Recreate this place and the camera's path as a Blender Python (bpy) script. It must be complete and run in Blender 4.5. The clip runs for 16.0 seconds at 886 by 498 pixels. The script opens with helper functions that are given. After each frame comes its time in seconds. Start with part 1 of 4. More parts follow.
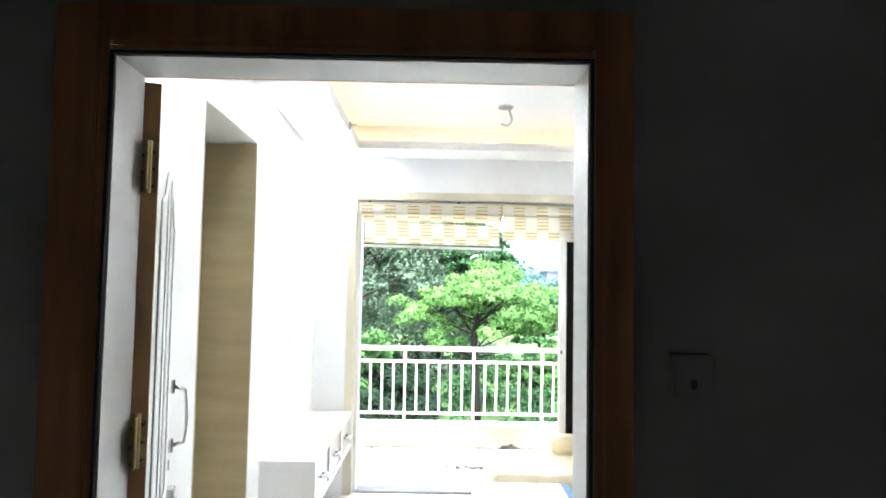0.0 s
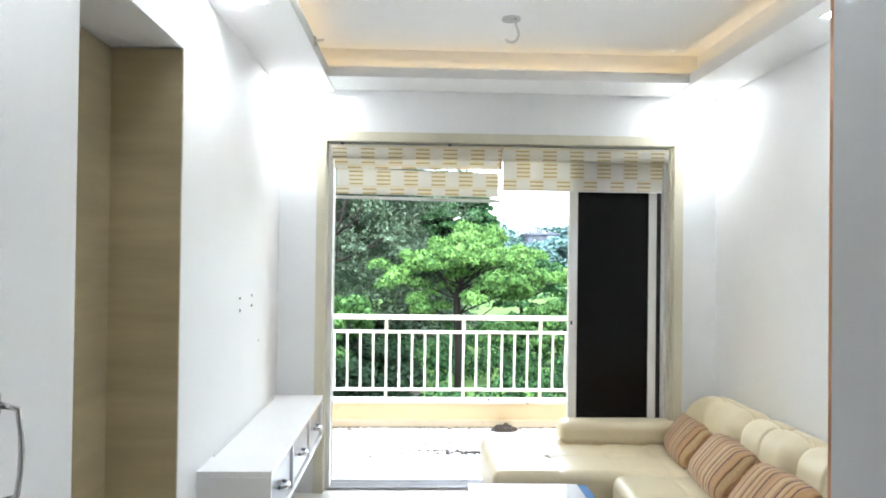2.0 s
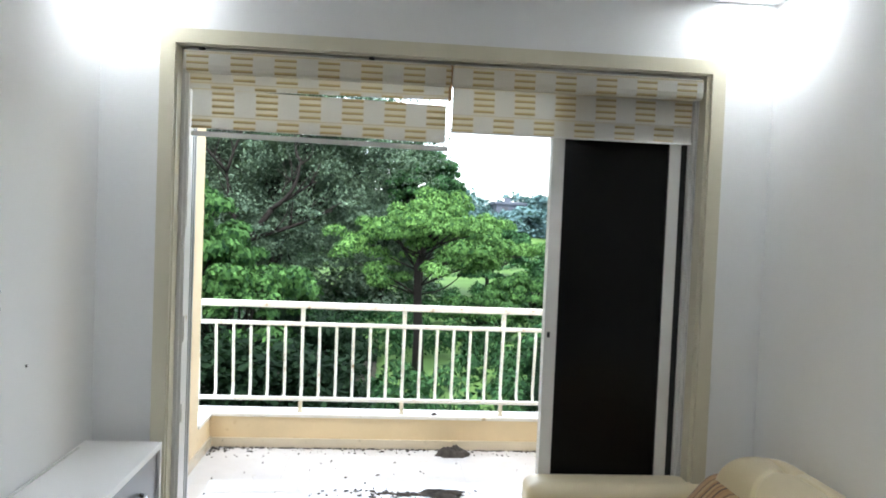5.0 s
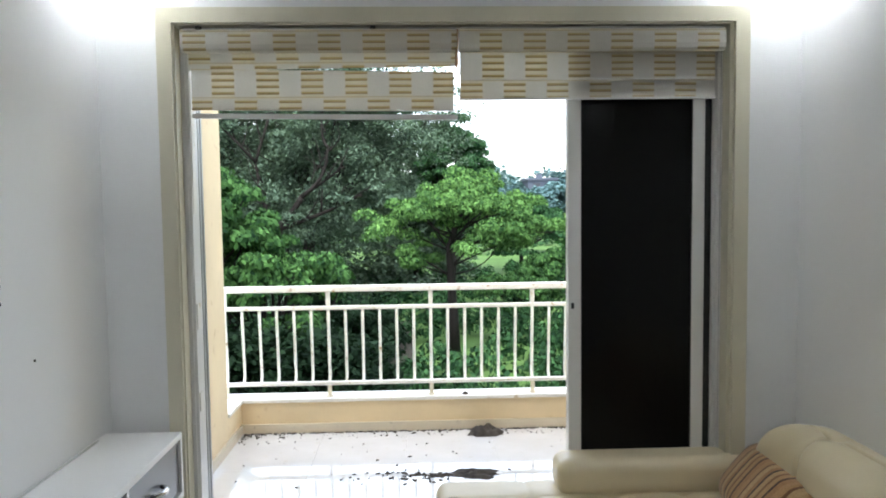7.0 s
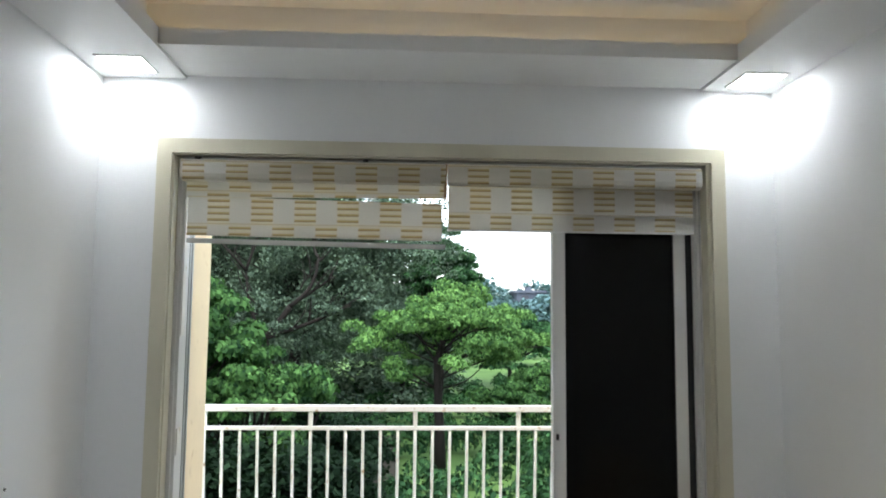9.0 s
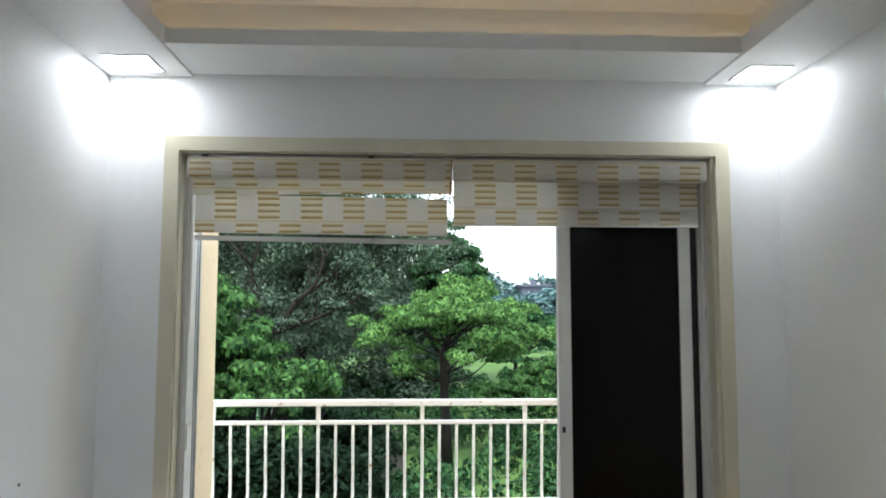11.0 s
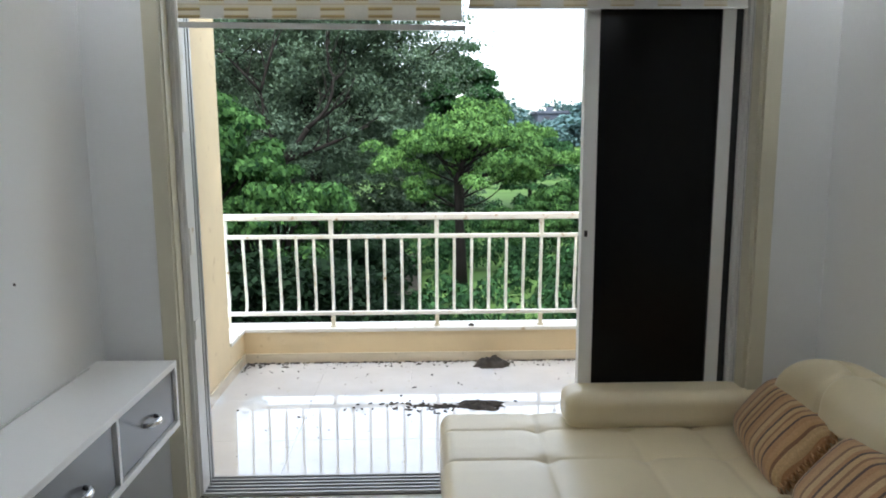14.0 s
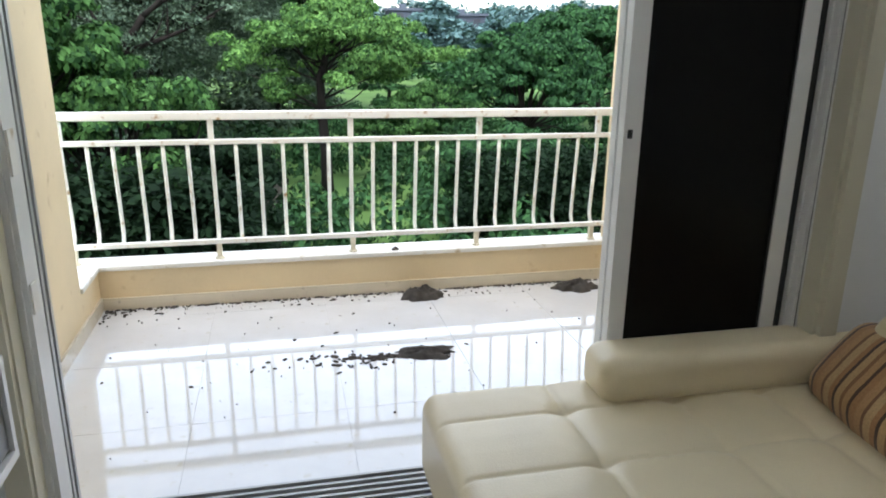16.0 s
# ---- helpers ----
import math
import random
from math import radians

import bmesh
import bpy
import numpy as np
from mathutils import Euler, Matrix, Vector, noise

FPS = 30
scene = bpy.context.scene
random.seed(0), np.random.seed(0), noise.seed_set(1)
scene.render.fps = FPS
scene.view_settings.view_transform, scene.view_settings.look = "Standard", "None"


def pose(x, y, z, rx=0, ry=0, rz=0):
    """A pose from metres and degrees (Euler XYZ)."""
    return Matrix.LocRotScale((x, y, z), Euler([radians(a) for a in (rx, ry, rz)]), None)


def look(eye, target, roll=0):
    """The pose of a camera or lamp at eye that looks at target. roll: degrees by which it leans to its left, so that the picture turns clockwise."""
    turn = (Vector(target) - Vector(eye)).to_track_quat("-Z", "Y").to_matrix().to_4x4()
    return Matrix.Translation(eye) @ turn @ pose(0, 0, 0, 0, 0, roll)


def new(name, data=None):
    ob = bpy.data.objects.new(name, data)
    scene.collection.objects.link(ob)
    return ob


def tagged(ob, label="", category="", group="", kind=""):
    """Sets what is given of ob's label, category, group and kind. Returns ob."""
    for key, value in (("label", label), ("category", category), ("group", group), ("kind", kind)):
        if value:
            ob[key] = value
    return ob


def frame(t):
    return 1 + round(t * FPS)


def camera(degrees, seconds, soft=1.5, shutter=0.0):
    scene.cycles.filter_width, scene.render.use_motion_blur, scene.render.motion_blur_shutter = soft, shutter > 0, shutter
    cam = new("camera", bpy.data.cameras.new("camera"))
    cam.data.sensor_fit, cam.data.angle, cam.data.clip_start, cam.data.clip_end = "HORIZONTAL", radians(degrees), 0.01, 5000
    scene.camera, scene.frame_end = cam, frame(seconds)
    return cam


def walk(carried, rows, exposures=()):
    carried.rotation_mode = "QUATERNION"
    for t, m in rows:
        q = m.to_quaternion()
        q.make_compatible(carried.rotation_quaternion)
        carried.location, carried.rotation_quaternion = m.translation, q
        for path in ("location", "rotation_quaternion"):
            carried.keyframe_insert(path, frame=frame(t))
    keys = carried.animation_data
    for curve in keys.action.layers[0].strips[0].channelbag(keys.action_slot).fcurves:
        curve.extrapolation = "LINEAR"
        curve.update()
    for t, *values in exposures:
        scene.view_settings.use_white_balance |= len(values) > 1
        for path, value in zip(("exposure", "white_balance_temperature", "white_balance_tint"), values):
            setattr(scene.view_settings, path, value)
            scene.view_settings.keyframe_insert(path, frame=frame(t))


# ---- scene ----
cam = camera(63.6, 16.0, 1.9)
PATH = [
    (0, (0.046, 0.083, 1.658), (0.063, 2.079, 1.78), 1.0),
    (0.5, (0.101, 0.214, 1.656), (0.063, 2.212, 1.714), 1.1),
    (1, (0.119, 0.368, 1.623), (0.038, 2.367, 1.628), 2.2),
    (1.2, (0.098, 0.48, 1.607), (0.04, 2.48, 1.611), 2.3),
    (1.5, (0.036, 0.715, 1.597), (0.011, 2.714, 1.641), 4.0),
    (1.7, (-0.002, 0.848, 1.622), (0.033, 2.848, 1.649), 2.0),
    (2, (0.002, 1.011, 1.634), (0.076, 3.01, 1.656), 0.7),
    (2.3, (0.016, 1.205, 1.631), (0.148, 3.201, 1.666), 2.1),
    (2.5, (0.032, 1.329, 1.651), (0.155, 3.325, 1.679), 1.8),
    (2.7, (0.023, 1.428, 1.656), (0.076, 3.427, 1.659), -1.4),
    (3, (0.033, 1.606, 1.65), (0.193, 3.6, 1.628), 0.2),
    (3.5, (0.038, 1.954, 1.674), (0.262, 3.941, 1.68), 0.3),
    (4, (0.134, 2.23, 1.666), (0.379, 4.215, 1.633), -0.5),
    (4.2, (0.187, 2.328, 1.638), (0.458, 4.309, 1.59), 1.5),
    (4.5, (0.275, 2.475, 1.668), (0.45, 4.467, 1.627), 2.5),
    (4.7, (0.286, 2.549, 1.679), (0.458, 4.541, 1.631), 2.5),
    (6.8, (0.378, 2.739, 1.636), (0.448, 4.73, 1.463), -0.6),
    (7, (0.38, 2.729, 1.644), (0.451, 4.724, 1.521), -0.7),
    (7.5, (0.382, 2.711, 1.688), (0.456, 4.71, 1.679), -0.2),
    (8, (0.388, 2.691, 1.697), (0.487, 4.687, 1.765), 0.2),
    (8.5, (0.393, 2.684, 1.705), (0.501, 4.676, 1.853), 0.5),
    (8.7, (0.39, 2.686, 1.716), (0.493, 4.676, 1.889), 0.6),
    (10.8, (0.387, 2.668, 1.719), (0.478, 4.655, 1.923), 0.0),
    (11, (0.385, 2.666, 1.718), (0.473, 4.657, 1.887), 0.1),
    (11.5, (0.387, 2.697, 1.711), (0.486, 4.693, 1.789), 0.1),
    (12, (0.403, 2.718, 1.683), (0.516, 4.714, 1.658), -0.2),
    (12.5, (0.407, 2.745, 1.658), (0.533, 4.737, 1.53), -0.1),
    (13, (0.416, 2.766, 1.645), (0.549, 4.752, 1.452), -0.1),
    (13.5, (0.425, 2.785, 1.63), (0.54, 4.77, 1.414), -0.2),
    (14, (0.394, 2.896, 1.59), (0.441, 4.872, 1.284), -0.3),
    (14.2, (0.336, 2.966, 1.575), (0.447, 4.94, 1.271), -0.6),
    (14.5, (0.285, 3.061, 1.569), (0.568, 5.009, 1.218), -3.7),
    (14.7, (0.237, 3.125, 1.563), (0.568, 5.058, 1.172), -3.2),
    (15, (0.208, 3.24, 1.537), (0.54, 5.168, 1.12), -2.6),
    (15.3, (0.177, 3.446, 1.529), (0.451, 5.378, 1.09), -0.9),
    (15.5, (0.156, 3.592, 1.508), (0.422, 5.513, 1.012), -1.1),
    (16, (0.06, 3.898, 1.459), (0.501, 5.769, 0.891), 0.8),
]
EXPOSURES = [(0.0, 4.75), (0.5, 4.6), (1.0, 4.4), (1.5, 4.15), (2.0, 3.95), (2.5, 3.82), (3.0, 3.67), (3.5, 3.5), (4.0, 3.3), (4.5, 3.15),
             (7.0, 2.78), (8.5, 2.63), (11.0, 2.6), (12.5, 2.68), (14.0, 2.53), (16.0, 2.48)]
walk(cam, [(t, look(eye, target, roll)) for t, eye, target, roll in PATH], EXPOSURES)

# ---------------------------------------------------------------- world, sun and lamps
world = bpy.data.worlds.new("overcast_sky")
scene.world = world
world.use_nodes = True
wn = world.node_tree
sky = wn.nodes.new("ShaderNodeTexSky")
sky.sky_type, sky.sun_disc = "NISHITA", False
sky.sun_elevation, sky.sun_rotation = radians(58), radians(200)
sky.air_density, sky.dust_density, sky.ozone_density = 1.0, 2.5, 0.8
background = wn.nodes["Background"]
pale = wn.nodes.new("ShaderNodeHueSaturation")          # cloud greys the sky
pale.inputs["Saturation"].default_value = 0.42
wn.links.new(sky.outputs["Color"], pale.inputs["Color"])
tone = wn.nodes.new("ShaderNodeMixRGB")
tone.blend_type = "MULTIPLY"
tone.inputs["Fac"].default_value, tone.inputs["Color2"].default_value = 1.0, (0.96, 1.0, 1.035, 1)
wn.links.new(pale.outputs["Color"], tone.inputs["Color1"])
wn.links.new(tone.outputs["Color"], background.inputs["Color"])
background.inputs["Strength"].default_value = 0.15
sun = new("sun", bpy.data.lights.new("sun", "SUN"))
sun.data.energy, sun.data.angle, sun.data.color = 0.6, radians(20), (1.0, 0.96, 0.9)
sun.matrix_world = look((0, 0, 40), (-8, 21, 0))
LED_STRENGTH, COVE_STRENGTH = 6.2, 0.58


# ---------------------------------------------------------------- materials
def nodes_of(name):
    m = bpy.data.materials.new(name)
    m.use_nodes = True
    t = m.node_tree
    return m, t, t.nodes["Principled BSDF"]


def noise_of(t, scale, detail=4.0, stretch=(1, 1, 1), kind="Object"):
    co, mp, nz = t.nodes.new("ShaderNodeTexCoord"), t.nodes.new("ShaderNodeMapping"), t.nodes.new("ShaderNodeTexNoise")
    mp.inputs["Scale"].default_value = stretch
    t.links.new(co.outputs[kind], mp.inputs["Vector"])
    t.links.new(mp.outputs["Vector"], nz.inputs["Vector"])
    nz.inputs["Scale"].default_value, nz.inputs["Detail"].default_value = scale, detail
    return nz


def ramp_of(t, source, stops):
    r = t.nodes.new("ShaderNodeValToRGB")
    while len(r.color_ramp.elements) < len(stops):
        r.color_ramp.elements.new(0.5)
    for el, (p, c) in zip(r.color_ramp.elements, stops):
        el.position, el.color = p, (*c, 1)
    t.links.new(source, r.inputs["Fac"])
    return r


def mixed(t, fac, a, b, mode="MIX"):
    m = t.nodes.new("ShaderNodeMixRGB")
    m.blend_type = mode
    for socket, value in (("Fac", fac), ("Color1", a), ("Color2", b)):
        if isinstance(value, bpy.types.NodeSocket):
            t.links.new(value, m.inputs[socket])
        else:
            m.inputs[socket].default_value = value if socket == "Fac" else (*value, 1)
    return m.outputs["Color"]


def bumped(t, p, height, strength, distance=0.01):
    b = t.nodes.new("ShaderNodeBump")
    b.inputs["Strength"].default_value, b.inputs["Distance"].default_value = strength, distance
    t.links.new(height, b.inputs["Height"])
    t.links.new(b.outputs["Normal"], p.inputs["Normal"])


def surface(name, base, rough=0.6, vary=0.08, scale=2.0, fine=60.0, bump=0.05, metal=0.0, stretch=(1, 1, 1), stain=None, coat=0.0, per_piece=0.0):
    """A painted or natural surface: broad stains and fine grain about a base colour, with slight relief."""
    m, t, p = nodes_of(name)
    broad, grain = noise_of(t, scale, 5, stretch), noise_of(t, fine, 3, stretch)
    lo, hi = [c * (1 - vary) for c in base], [min(1, c * (1 + vary)) for c in base]
    col = ramp_of(t, broad.outputs["Fac"], [(0.3, lo), (0.7, hi)]).outputs["Color"]
    g = ramp_of(t, grain.outputs["Fac"], [(0.3, (0.94, 0.94, 0.94)), (0.7, (1, 1, 1))]).outputs["Color"]
    col = mixed(t, min(1, vary * 6), col, g, "MULTIPLY")
    if stain:
        spots = noise_of(t, scale * 5, 6)
        f = ramp_of(t, spots.outputs["Fac"], [(0.62, (0, 0, 0)), (0.74, (1, 1, 1))]).outputs["Color"]
        col = mixed(t, f, col, stain)
    if per_piece:
        info = t.nodes.new("ShaderNodeObjectInfo")
        f = ramp_of(t, info.outputs["Random"], [(0, (1 - per_piece,) * 3), (1, (1, 1, 1))]).outputs["Color"]
        col = mixed(t, 1.0, col, f, "MULTIPLY")
    t.links.new(col, p.inputs["Base Color"])
    r = t.nodes.new("ShaderNodeMapRange")
    r.inputs["To Min"].default_value, r.inputs["To Max"].default_value = max(0, rough * 0.85), min(1, rough * 1.15)
    t.links.new(broad.outputs["Fac"], r.inputs["Value"])
    t.links.new(r.outputs["Result"], p.inputs["Roughness"])
    p.inputs["Metallic"].default_value, p.inputs["Coat Weight"].default_value = metal, coat
    if bump:
        bumped(t, p, grain.outputs["Fac"], bump, 0.004)
    return m


def glowing(name, colour, strength):
    m, t, p = nodes_of(name)
    p.inputs["Base Color"].default_value = (0.8, 0.8, 0.8, 1)
    p.inputs["Emission Color"].default_value = (*colour, 1)
    p.inputs["Emission Strength"].default_value = strength
    return m


def foliage(name, dark, light, dry=None):
    m, t, p = nodes_of(name)
    geo, broad = t.nodes.new("ShaderNodeNewGeometry"), noise_of(t, 0.9, 3)
    col = ramp_of(t, geo.outputs["Random Per Island"], [(0.0, dark), (1.0, light)]).outputs["Color"]
    tone = ramp_of(t, broad.outputs["Fac"], [(0.3, (0.7, 0.75, 0.7)), (0.7, (1.15, 1.15, 1.0))]).outputs["Color"]
    col = mixed(t, 1.0, col, tone, "MULTIPLY")
    t.links.new(col, p.inputs["Base Color"])
    p.inputs["Roughness"].default_value, p.inputs["Specular IOR Level"].default_value = 0.75, 0.05
    thin = t.nodes.new("ShaderNodeBsdfTranslucent")
    t.links.new(mixed(t, 1.0, col, (0.85, 1.0, 0.45), "MULTIPLY"), thin.inputs["Color"])
    mx = t.nodes.new("ShaderNodeMixShader")
    mx.inputs["Fac"].default_value = 0.17
    t.links.new(p.outputs["BSDF"], mx.inputs[1])
    t.links.new(thin.outputs["BSDF"], mx.inputs[2])
    t.links.new(mx.outputs["Shader"], t.nodes["Material Output"].inputs["Surface"])
    return m


def blind_fabric(name, column_x, row_z):
    """Woven roller-blind cloth: rows of four ochre dashes in columns that step sideways from row to row."""
    m, t, p = nodes_of(name)
    co, sep = t.nodes.new("ShaderNodeTexCoord"), t.nodes.new("ShaderNodeSeparateXYZ")
    t.links.new(co.outputs["Object"], sep.inputs["Vector"])

    def op(kind, a, b=0.0):
        n = t.nodes.new("ShaderNodeMath")
        n.operation = kind
        for i, v in enumerate((a, b)):
            if isinstance(v, bpy.types.NodeSocket):
                t.links.new(v, n.inputs[i])
            else:
                n.inputs[i].default_value = v
        return n.outputs[0]
    down = op("DIVIDE", op("SUBTRACT", row_z, sep.outputs["Z"]), 0.114)
    row, inside = op("FLOOR", down), op("MULTIPLY", op("FRACT", down), 4.3)
    shift = op("MULTIPLY", op("FRACT", op("MULTIPLY", row, 0.5)), 1.0)
    across = op("FRACT", op("ADD", op("DIVIDE", op("SUBTRACT", sep.outputs["X"], column_x), 0.1795), op("ADD", shift, 20.0)))
    column = op("LESS_THAN", across, 0.505)
    step = op("FRACT", inside)
    dashed = op("MULTIPLY", op("LESS_THAN", inside, 4.0), column)
    dash = op("MULTIPLY", dashed, op("MULTIPLY", op("GREATER_THAN", step, 0.30), op("LESS_THAN", step, 0.70)))
    under = op("MULTIPLY", dashed, op("MULTIPLY", op("GREATER_THAN", step, 0.54), op("LESS_THAN", step, 0.70)))
    seam = op("MULTIPLY", op("GREATER_THAN", inside, 4.06), op("LESS_THAN", inside, 4.22))
    weave = noise_of(t, 240, 2, (1, 1, 4))
    broad = noise_of(t, 9, 3)
    plain = ramp_of(t, weave.outputs["Fac"], [(0.3, (0.70, 0.68, 0.63)), (0.7, (0.81, 0.79, 0.74))]).outputs["Color"]
    warm = ramp_of(t, weave.outputs["Fac"], [(0.3, (0.73, 0.68, 0.55)), (0.7, (0.83, 0.78, 0.65))]).outputs["Color"]
    thread = ramp_of(t, weave.outputs["Fac"], [(0.3, (0.55, 0.44, 0.24)), (0.7, (0.66, 0.54, 0.32))]).outputs["Color"]
    col = mixed(t, column, plain, warm)
    col = mixed(t, op("MULTIPLY", seam, 0.6), col, thread)
    col = mixed(t, dash, col, thread)
    col = mixed(t, op("MULTIPLY", under, 0.55), col, (0.25, 0.17, 0.07))
    col = mixed(t, 0.5, col, ramp_of(t, broad.outputs["Fac"], [(0.3, (0.9, 0.9, 0.89)), (0.7, (1, 1, 1))]).outputs["Color"], "MULTIPLY")
    t.links.new(col, p.inputs["Base Color"])
    p.inputs["Roughness"].default_value = 0.9
    thin, mx = t.nodes.new("ShaderNodeBsdfTranslucent"), t.nodes.new("ShaderNodeMixShader")
    t.links.new(col, thin.inputs["Color"])
    mx.inputs["Fac"].default_value = 0.62
    t.links.new(p.outputs["BSDF"], mx.inputs[1])
    t.links.new(thin.outputs["BSDF"], mx.inputs[2])
    t.links.new(mx.outputs["Shader"], t.nodes["Material Output"].inputs["Surface"])
    bumped(t, p, weave.outputs["Fac"], 0.2, 0.002)
    return m


def striped_cloth():
    """Pillow cloth: tan and buff bands of uneven width across its length, with dark brown lines."""
    m, t, p = nodes_of("striped_pillow_cloth")
    co, sep = t.nodes.new("ShaderNodeTexCoord"), t.nodes.new("ShaderNodeSeparateXYZ")
    t.links.new(co.outputs["Object"], sep.inputs["Vector"])
    wob = noise_of(t, 6, 2)
    add = t.nodes.new("ShaderNodeMath")
    add.operation = "MULTIPLY_ADD"
    t.links.new(wob.outputs["Fac"], add.inputs[0])
    add.inputs[1].default_value = 0.02
    t.links.new(sep.outputs["Y"], add.inputs[2])
    rep = t.nodes.new("ShaderNodeMath")
    rep.operation = "MULTIPLY"
    t.links.new(add.outputs[0], rep.inputs[0])
    rep.inputs[1].default_value = 1 / 0.19
    fr = t.nodes.new("ShaderNodeMath")
    fr.operation = "FRACT"
    t.links.new(rep.outputs[0], fr.inputs[0])
    r = ramp_of(t, fr.outputs[0], [(0.0, (0.42, 0.24, 0.11)), (0.12, (0.07, 0.03, 0.016)), (0.18, (0.5, 0.32, 0.16)), (0.30, (0.27, 0.14, 0.06)),
                                   (0.37, (0.53, 0.37, 0.2)), (0.50, (0.06, 0.028, 0.015)), (0.56, (0.4, 0.22, 0.1)), (0.66, (0.54, 0.39, 0.22)),
                                   (0.8, (0.2, 0.1, 0.045)), (0.86, (0.48, 0.3, 0.15))])
    r.color_ramp.interpolation = "CONSTANT"
    g = noise_of(t, 160, 3)
    tone = ramp_of(t, g.outputs["Fac"], [(0.3, (0.78, 0.72, 0.62)), (0.7, (1.05, 0.98, 0.88))]).outputs["Color"]
    t.links.new(mixed(t, 1.0, r.outputs["Color"], tone, "MULTIPLY"), p.inputs["Base Color"])
    p.inputs["Roughness"].default_value = 0.75
    p.inputs["Sheen Weight"].default_value = 0.3
    bumped(t, p, g.outputs["Fac"], 0.25, 0.003)
    return m


WALL = surface("white_wall_paint", (0.775, 0.775, 0.77), 0.6, 0.03, 1.2, 140, 0.06)
CEIL = surface("ceiling_paint", (0.8, 0.8, 0.79), 0.7, 0.02, 1.0, 120, 0.04)
# the lobby's dimness is partly put into this darker paint
HALL = surface("dimmed_hall_paint", (0.375, 0.372, 0.355), 0.7, 0.06, 1.5, 120, 0.08)
YELLOW = surface("cream_yellow_exterior_paint", (0.75, 0.597, 0.372), 0.75, 0.08, 2.0, 90, 0.15, stain=(0.6, 0.44, 0.26))
CAP = surface("white_parapet_cap", (0.78, 0.76, 0.7), 0.5, 0.06, 3.0, 60, 0.05, stain=(0.5, 0.4, 0.25))
TILE = surface("polished_vitrified_tile", (0.77, 0.75, 0.71), 0.06, 0.03, 3.0, 30, 0.0, per_piece=0.03)
BTILE = surface("balcony_polished_tile", (0.79, 0.79, 0.79), 0.035, 0.05, 4.0, 40, 0.008, stain=(0.7, 0.68, 0.62), coat=0.7, per_piece=0.03)
for glossy in (TILE, BTILE):
    glossy.node_tree.nodes["Principled BSDF"].inputs["Specular IOR Level"].default_value = 1.0
GROUT = surface("tile_joint", (0.6, 0.58, 0.54), 0.8, 0.1, 20, 90, 0.1)
BGROUT = surface("pale_tile_joint", (0.72, 0.71, 0.69), 0.5, 0.06, 20, 90, 0.05)
SKIRT = surface("skirting_tile", (0.70, 0.62, 0.48), 0.15, 0.05, 5, 60, 0.02, stain=(0.5, 0.43, 0.32))
TRIM = surface("cream_marble_trim", (0.61, 0.57, 0.44), 0.3, 0.08, 3.0, 18, 0.02, stretch=(1, 1, 0.3))
ALU = surface("white_powder_coated_aluminium", (0.72, 0.71, 0.68), 0.35, 0.04, 4, 120, 0.02)
TRACK = surface("grey_aluminium_track", (0.45, 0.45, 0.44), 0.4, 0.1, 6, 120, 0.03, metal=0.35)
BLACK = surface("black_gasket", (0.015, 0.015, 0.016), 0.6, 0.1, 8, 90, 0.05)
GLASS = surface("black_tinted_glass", (0.006, 0.006, 0.006), 0.08, 0.05, 2, 40, 0.0)
GLASS.node_tree.nodes["Principled BSDF"].inputs["Specular IOR Level"].default_value = 0.12
ARCH = surface("dark_red_brown_stained_wood", (0.5, 0.215, 0.095), 0.45, 0.25, 4, 40, 0.15, stretch=(6, 6, 0.6))
EDGE = surface("raw_brown_door_edge", (0.4, 0.22, 0.09), 0.6, 0.3, 5, 50, 0.2, stretch=(4, 4, 0.5))
DOORP = surface("white_door_paint", (0.74, 0.74, 0.73), 0.4, 0.03, 2, 90, 0.03)
LAMINATE = surface("beige_wood_laminate", (0.405, 0.335, 0.2), 0.45, 0.12, 2.0, 14, 0.02, stretch=(0.6, 0.6, 7))
CHROME = surface("worn_chrome", (0.62, 0.62, 0.62), 0.14, 0.05, 8, 60, 0.0, metal=1.0)
BRASS = surface("tarnished_brass_hinge", (0.52, 0.4, 0.2), 0.4, 0.3, 20, 90, 0.2, metal=0.9, stain=(0.1, 0.07, 0.04))
UNIT = surface("white_laminate", (0.76, 0.75, 0.73), 0.3, 0.02, 2, 80, 0.01)
DRAWER = surface("glossy_grey_laminate", (0.165, 0.163, 0.165), 0.3, 0.05, 2, 60, 0.0, coat=0.1)
LEATHER = surface("cream_leather", (0.69, 0.595, 0.405), 0.34, 0.06, 3, 170, 0.18)
RAIL = surface("cream_painted_steel", (0.80, 0.79, 0.74), 0.5, 0.05, 5, 70, 0.08, stain=(0.42, 0.27, 0.14))
RUSTY = surface("rust_stained_cream_paint", (0.7, 0.64, 0.5), 0.6, 0.15, 14, 70, 0.15, stain=(0.28, 0.15, 0.06))
DIRT = surface("damp_dark_soil", (0.075, 0.066, 0.058), 0.8, 0.4, 18, 90, 0.6)
# ground colour darkened to paint the shade under the near trees
SHADED_SOIL = surface("shade_darkened_soil", (0.022, 0.02, 0.016), 0.9, 0.4, 3, 40, 0.6)
LED = glowing("led_panel_light", (0.905, 0.97, 1.03), LED_STRENGTH)
COVE = glowing("warm_cove_strip", (1.0, 0.70, 0.34), COVE_STRENGTH)
PLASTIC = surface("grey_white_plastic", (0.6, 0.6, 0.58), 0.4, 0.05, 6, 80, 0.02)
# a darker grey than grey_white_plastic
SWITCH = surface("darker_switch_plastic", (0.37, 0.37, 0.355), 0.5, 0.1, 20, 80, 0.02)
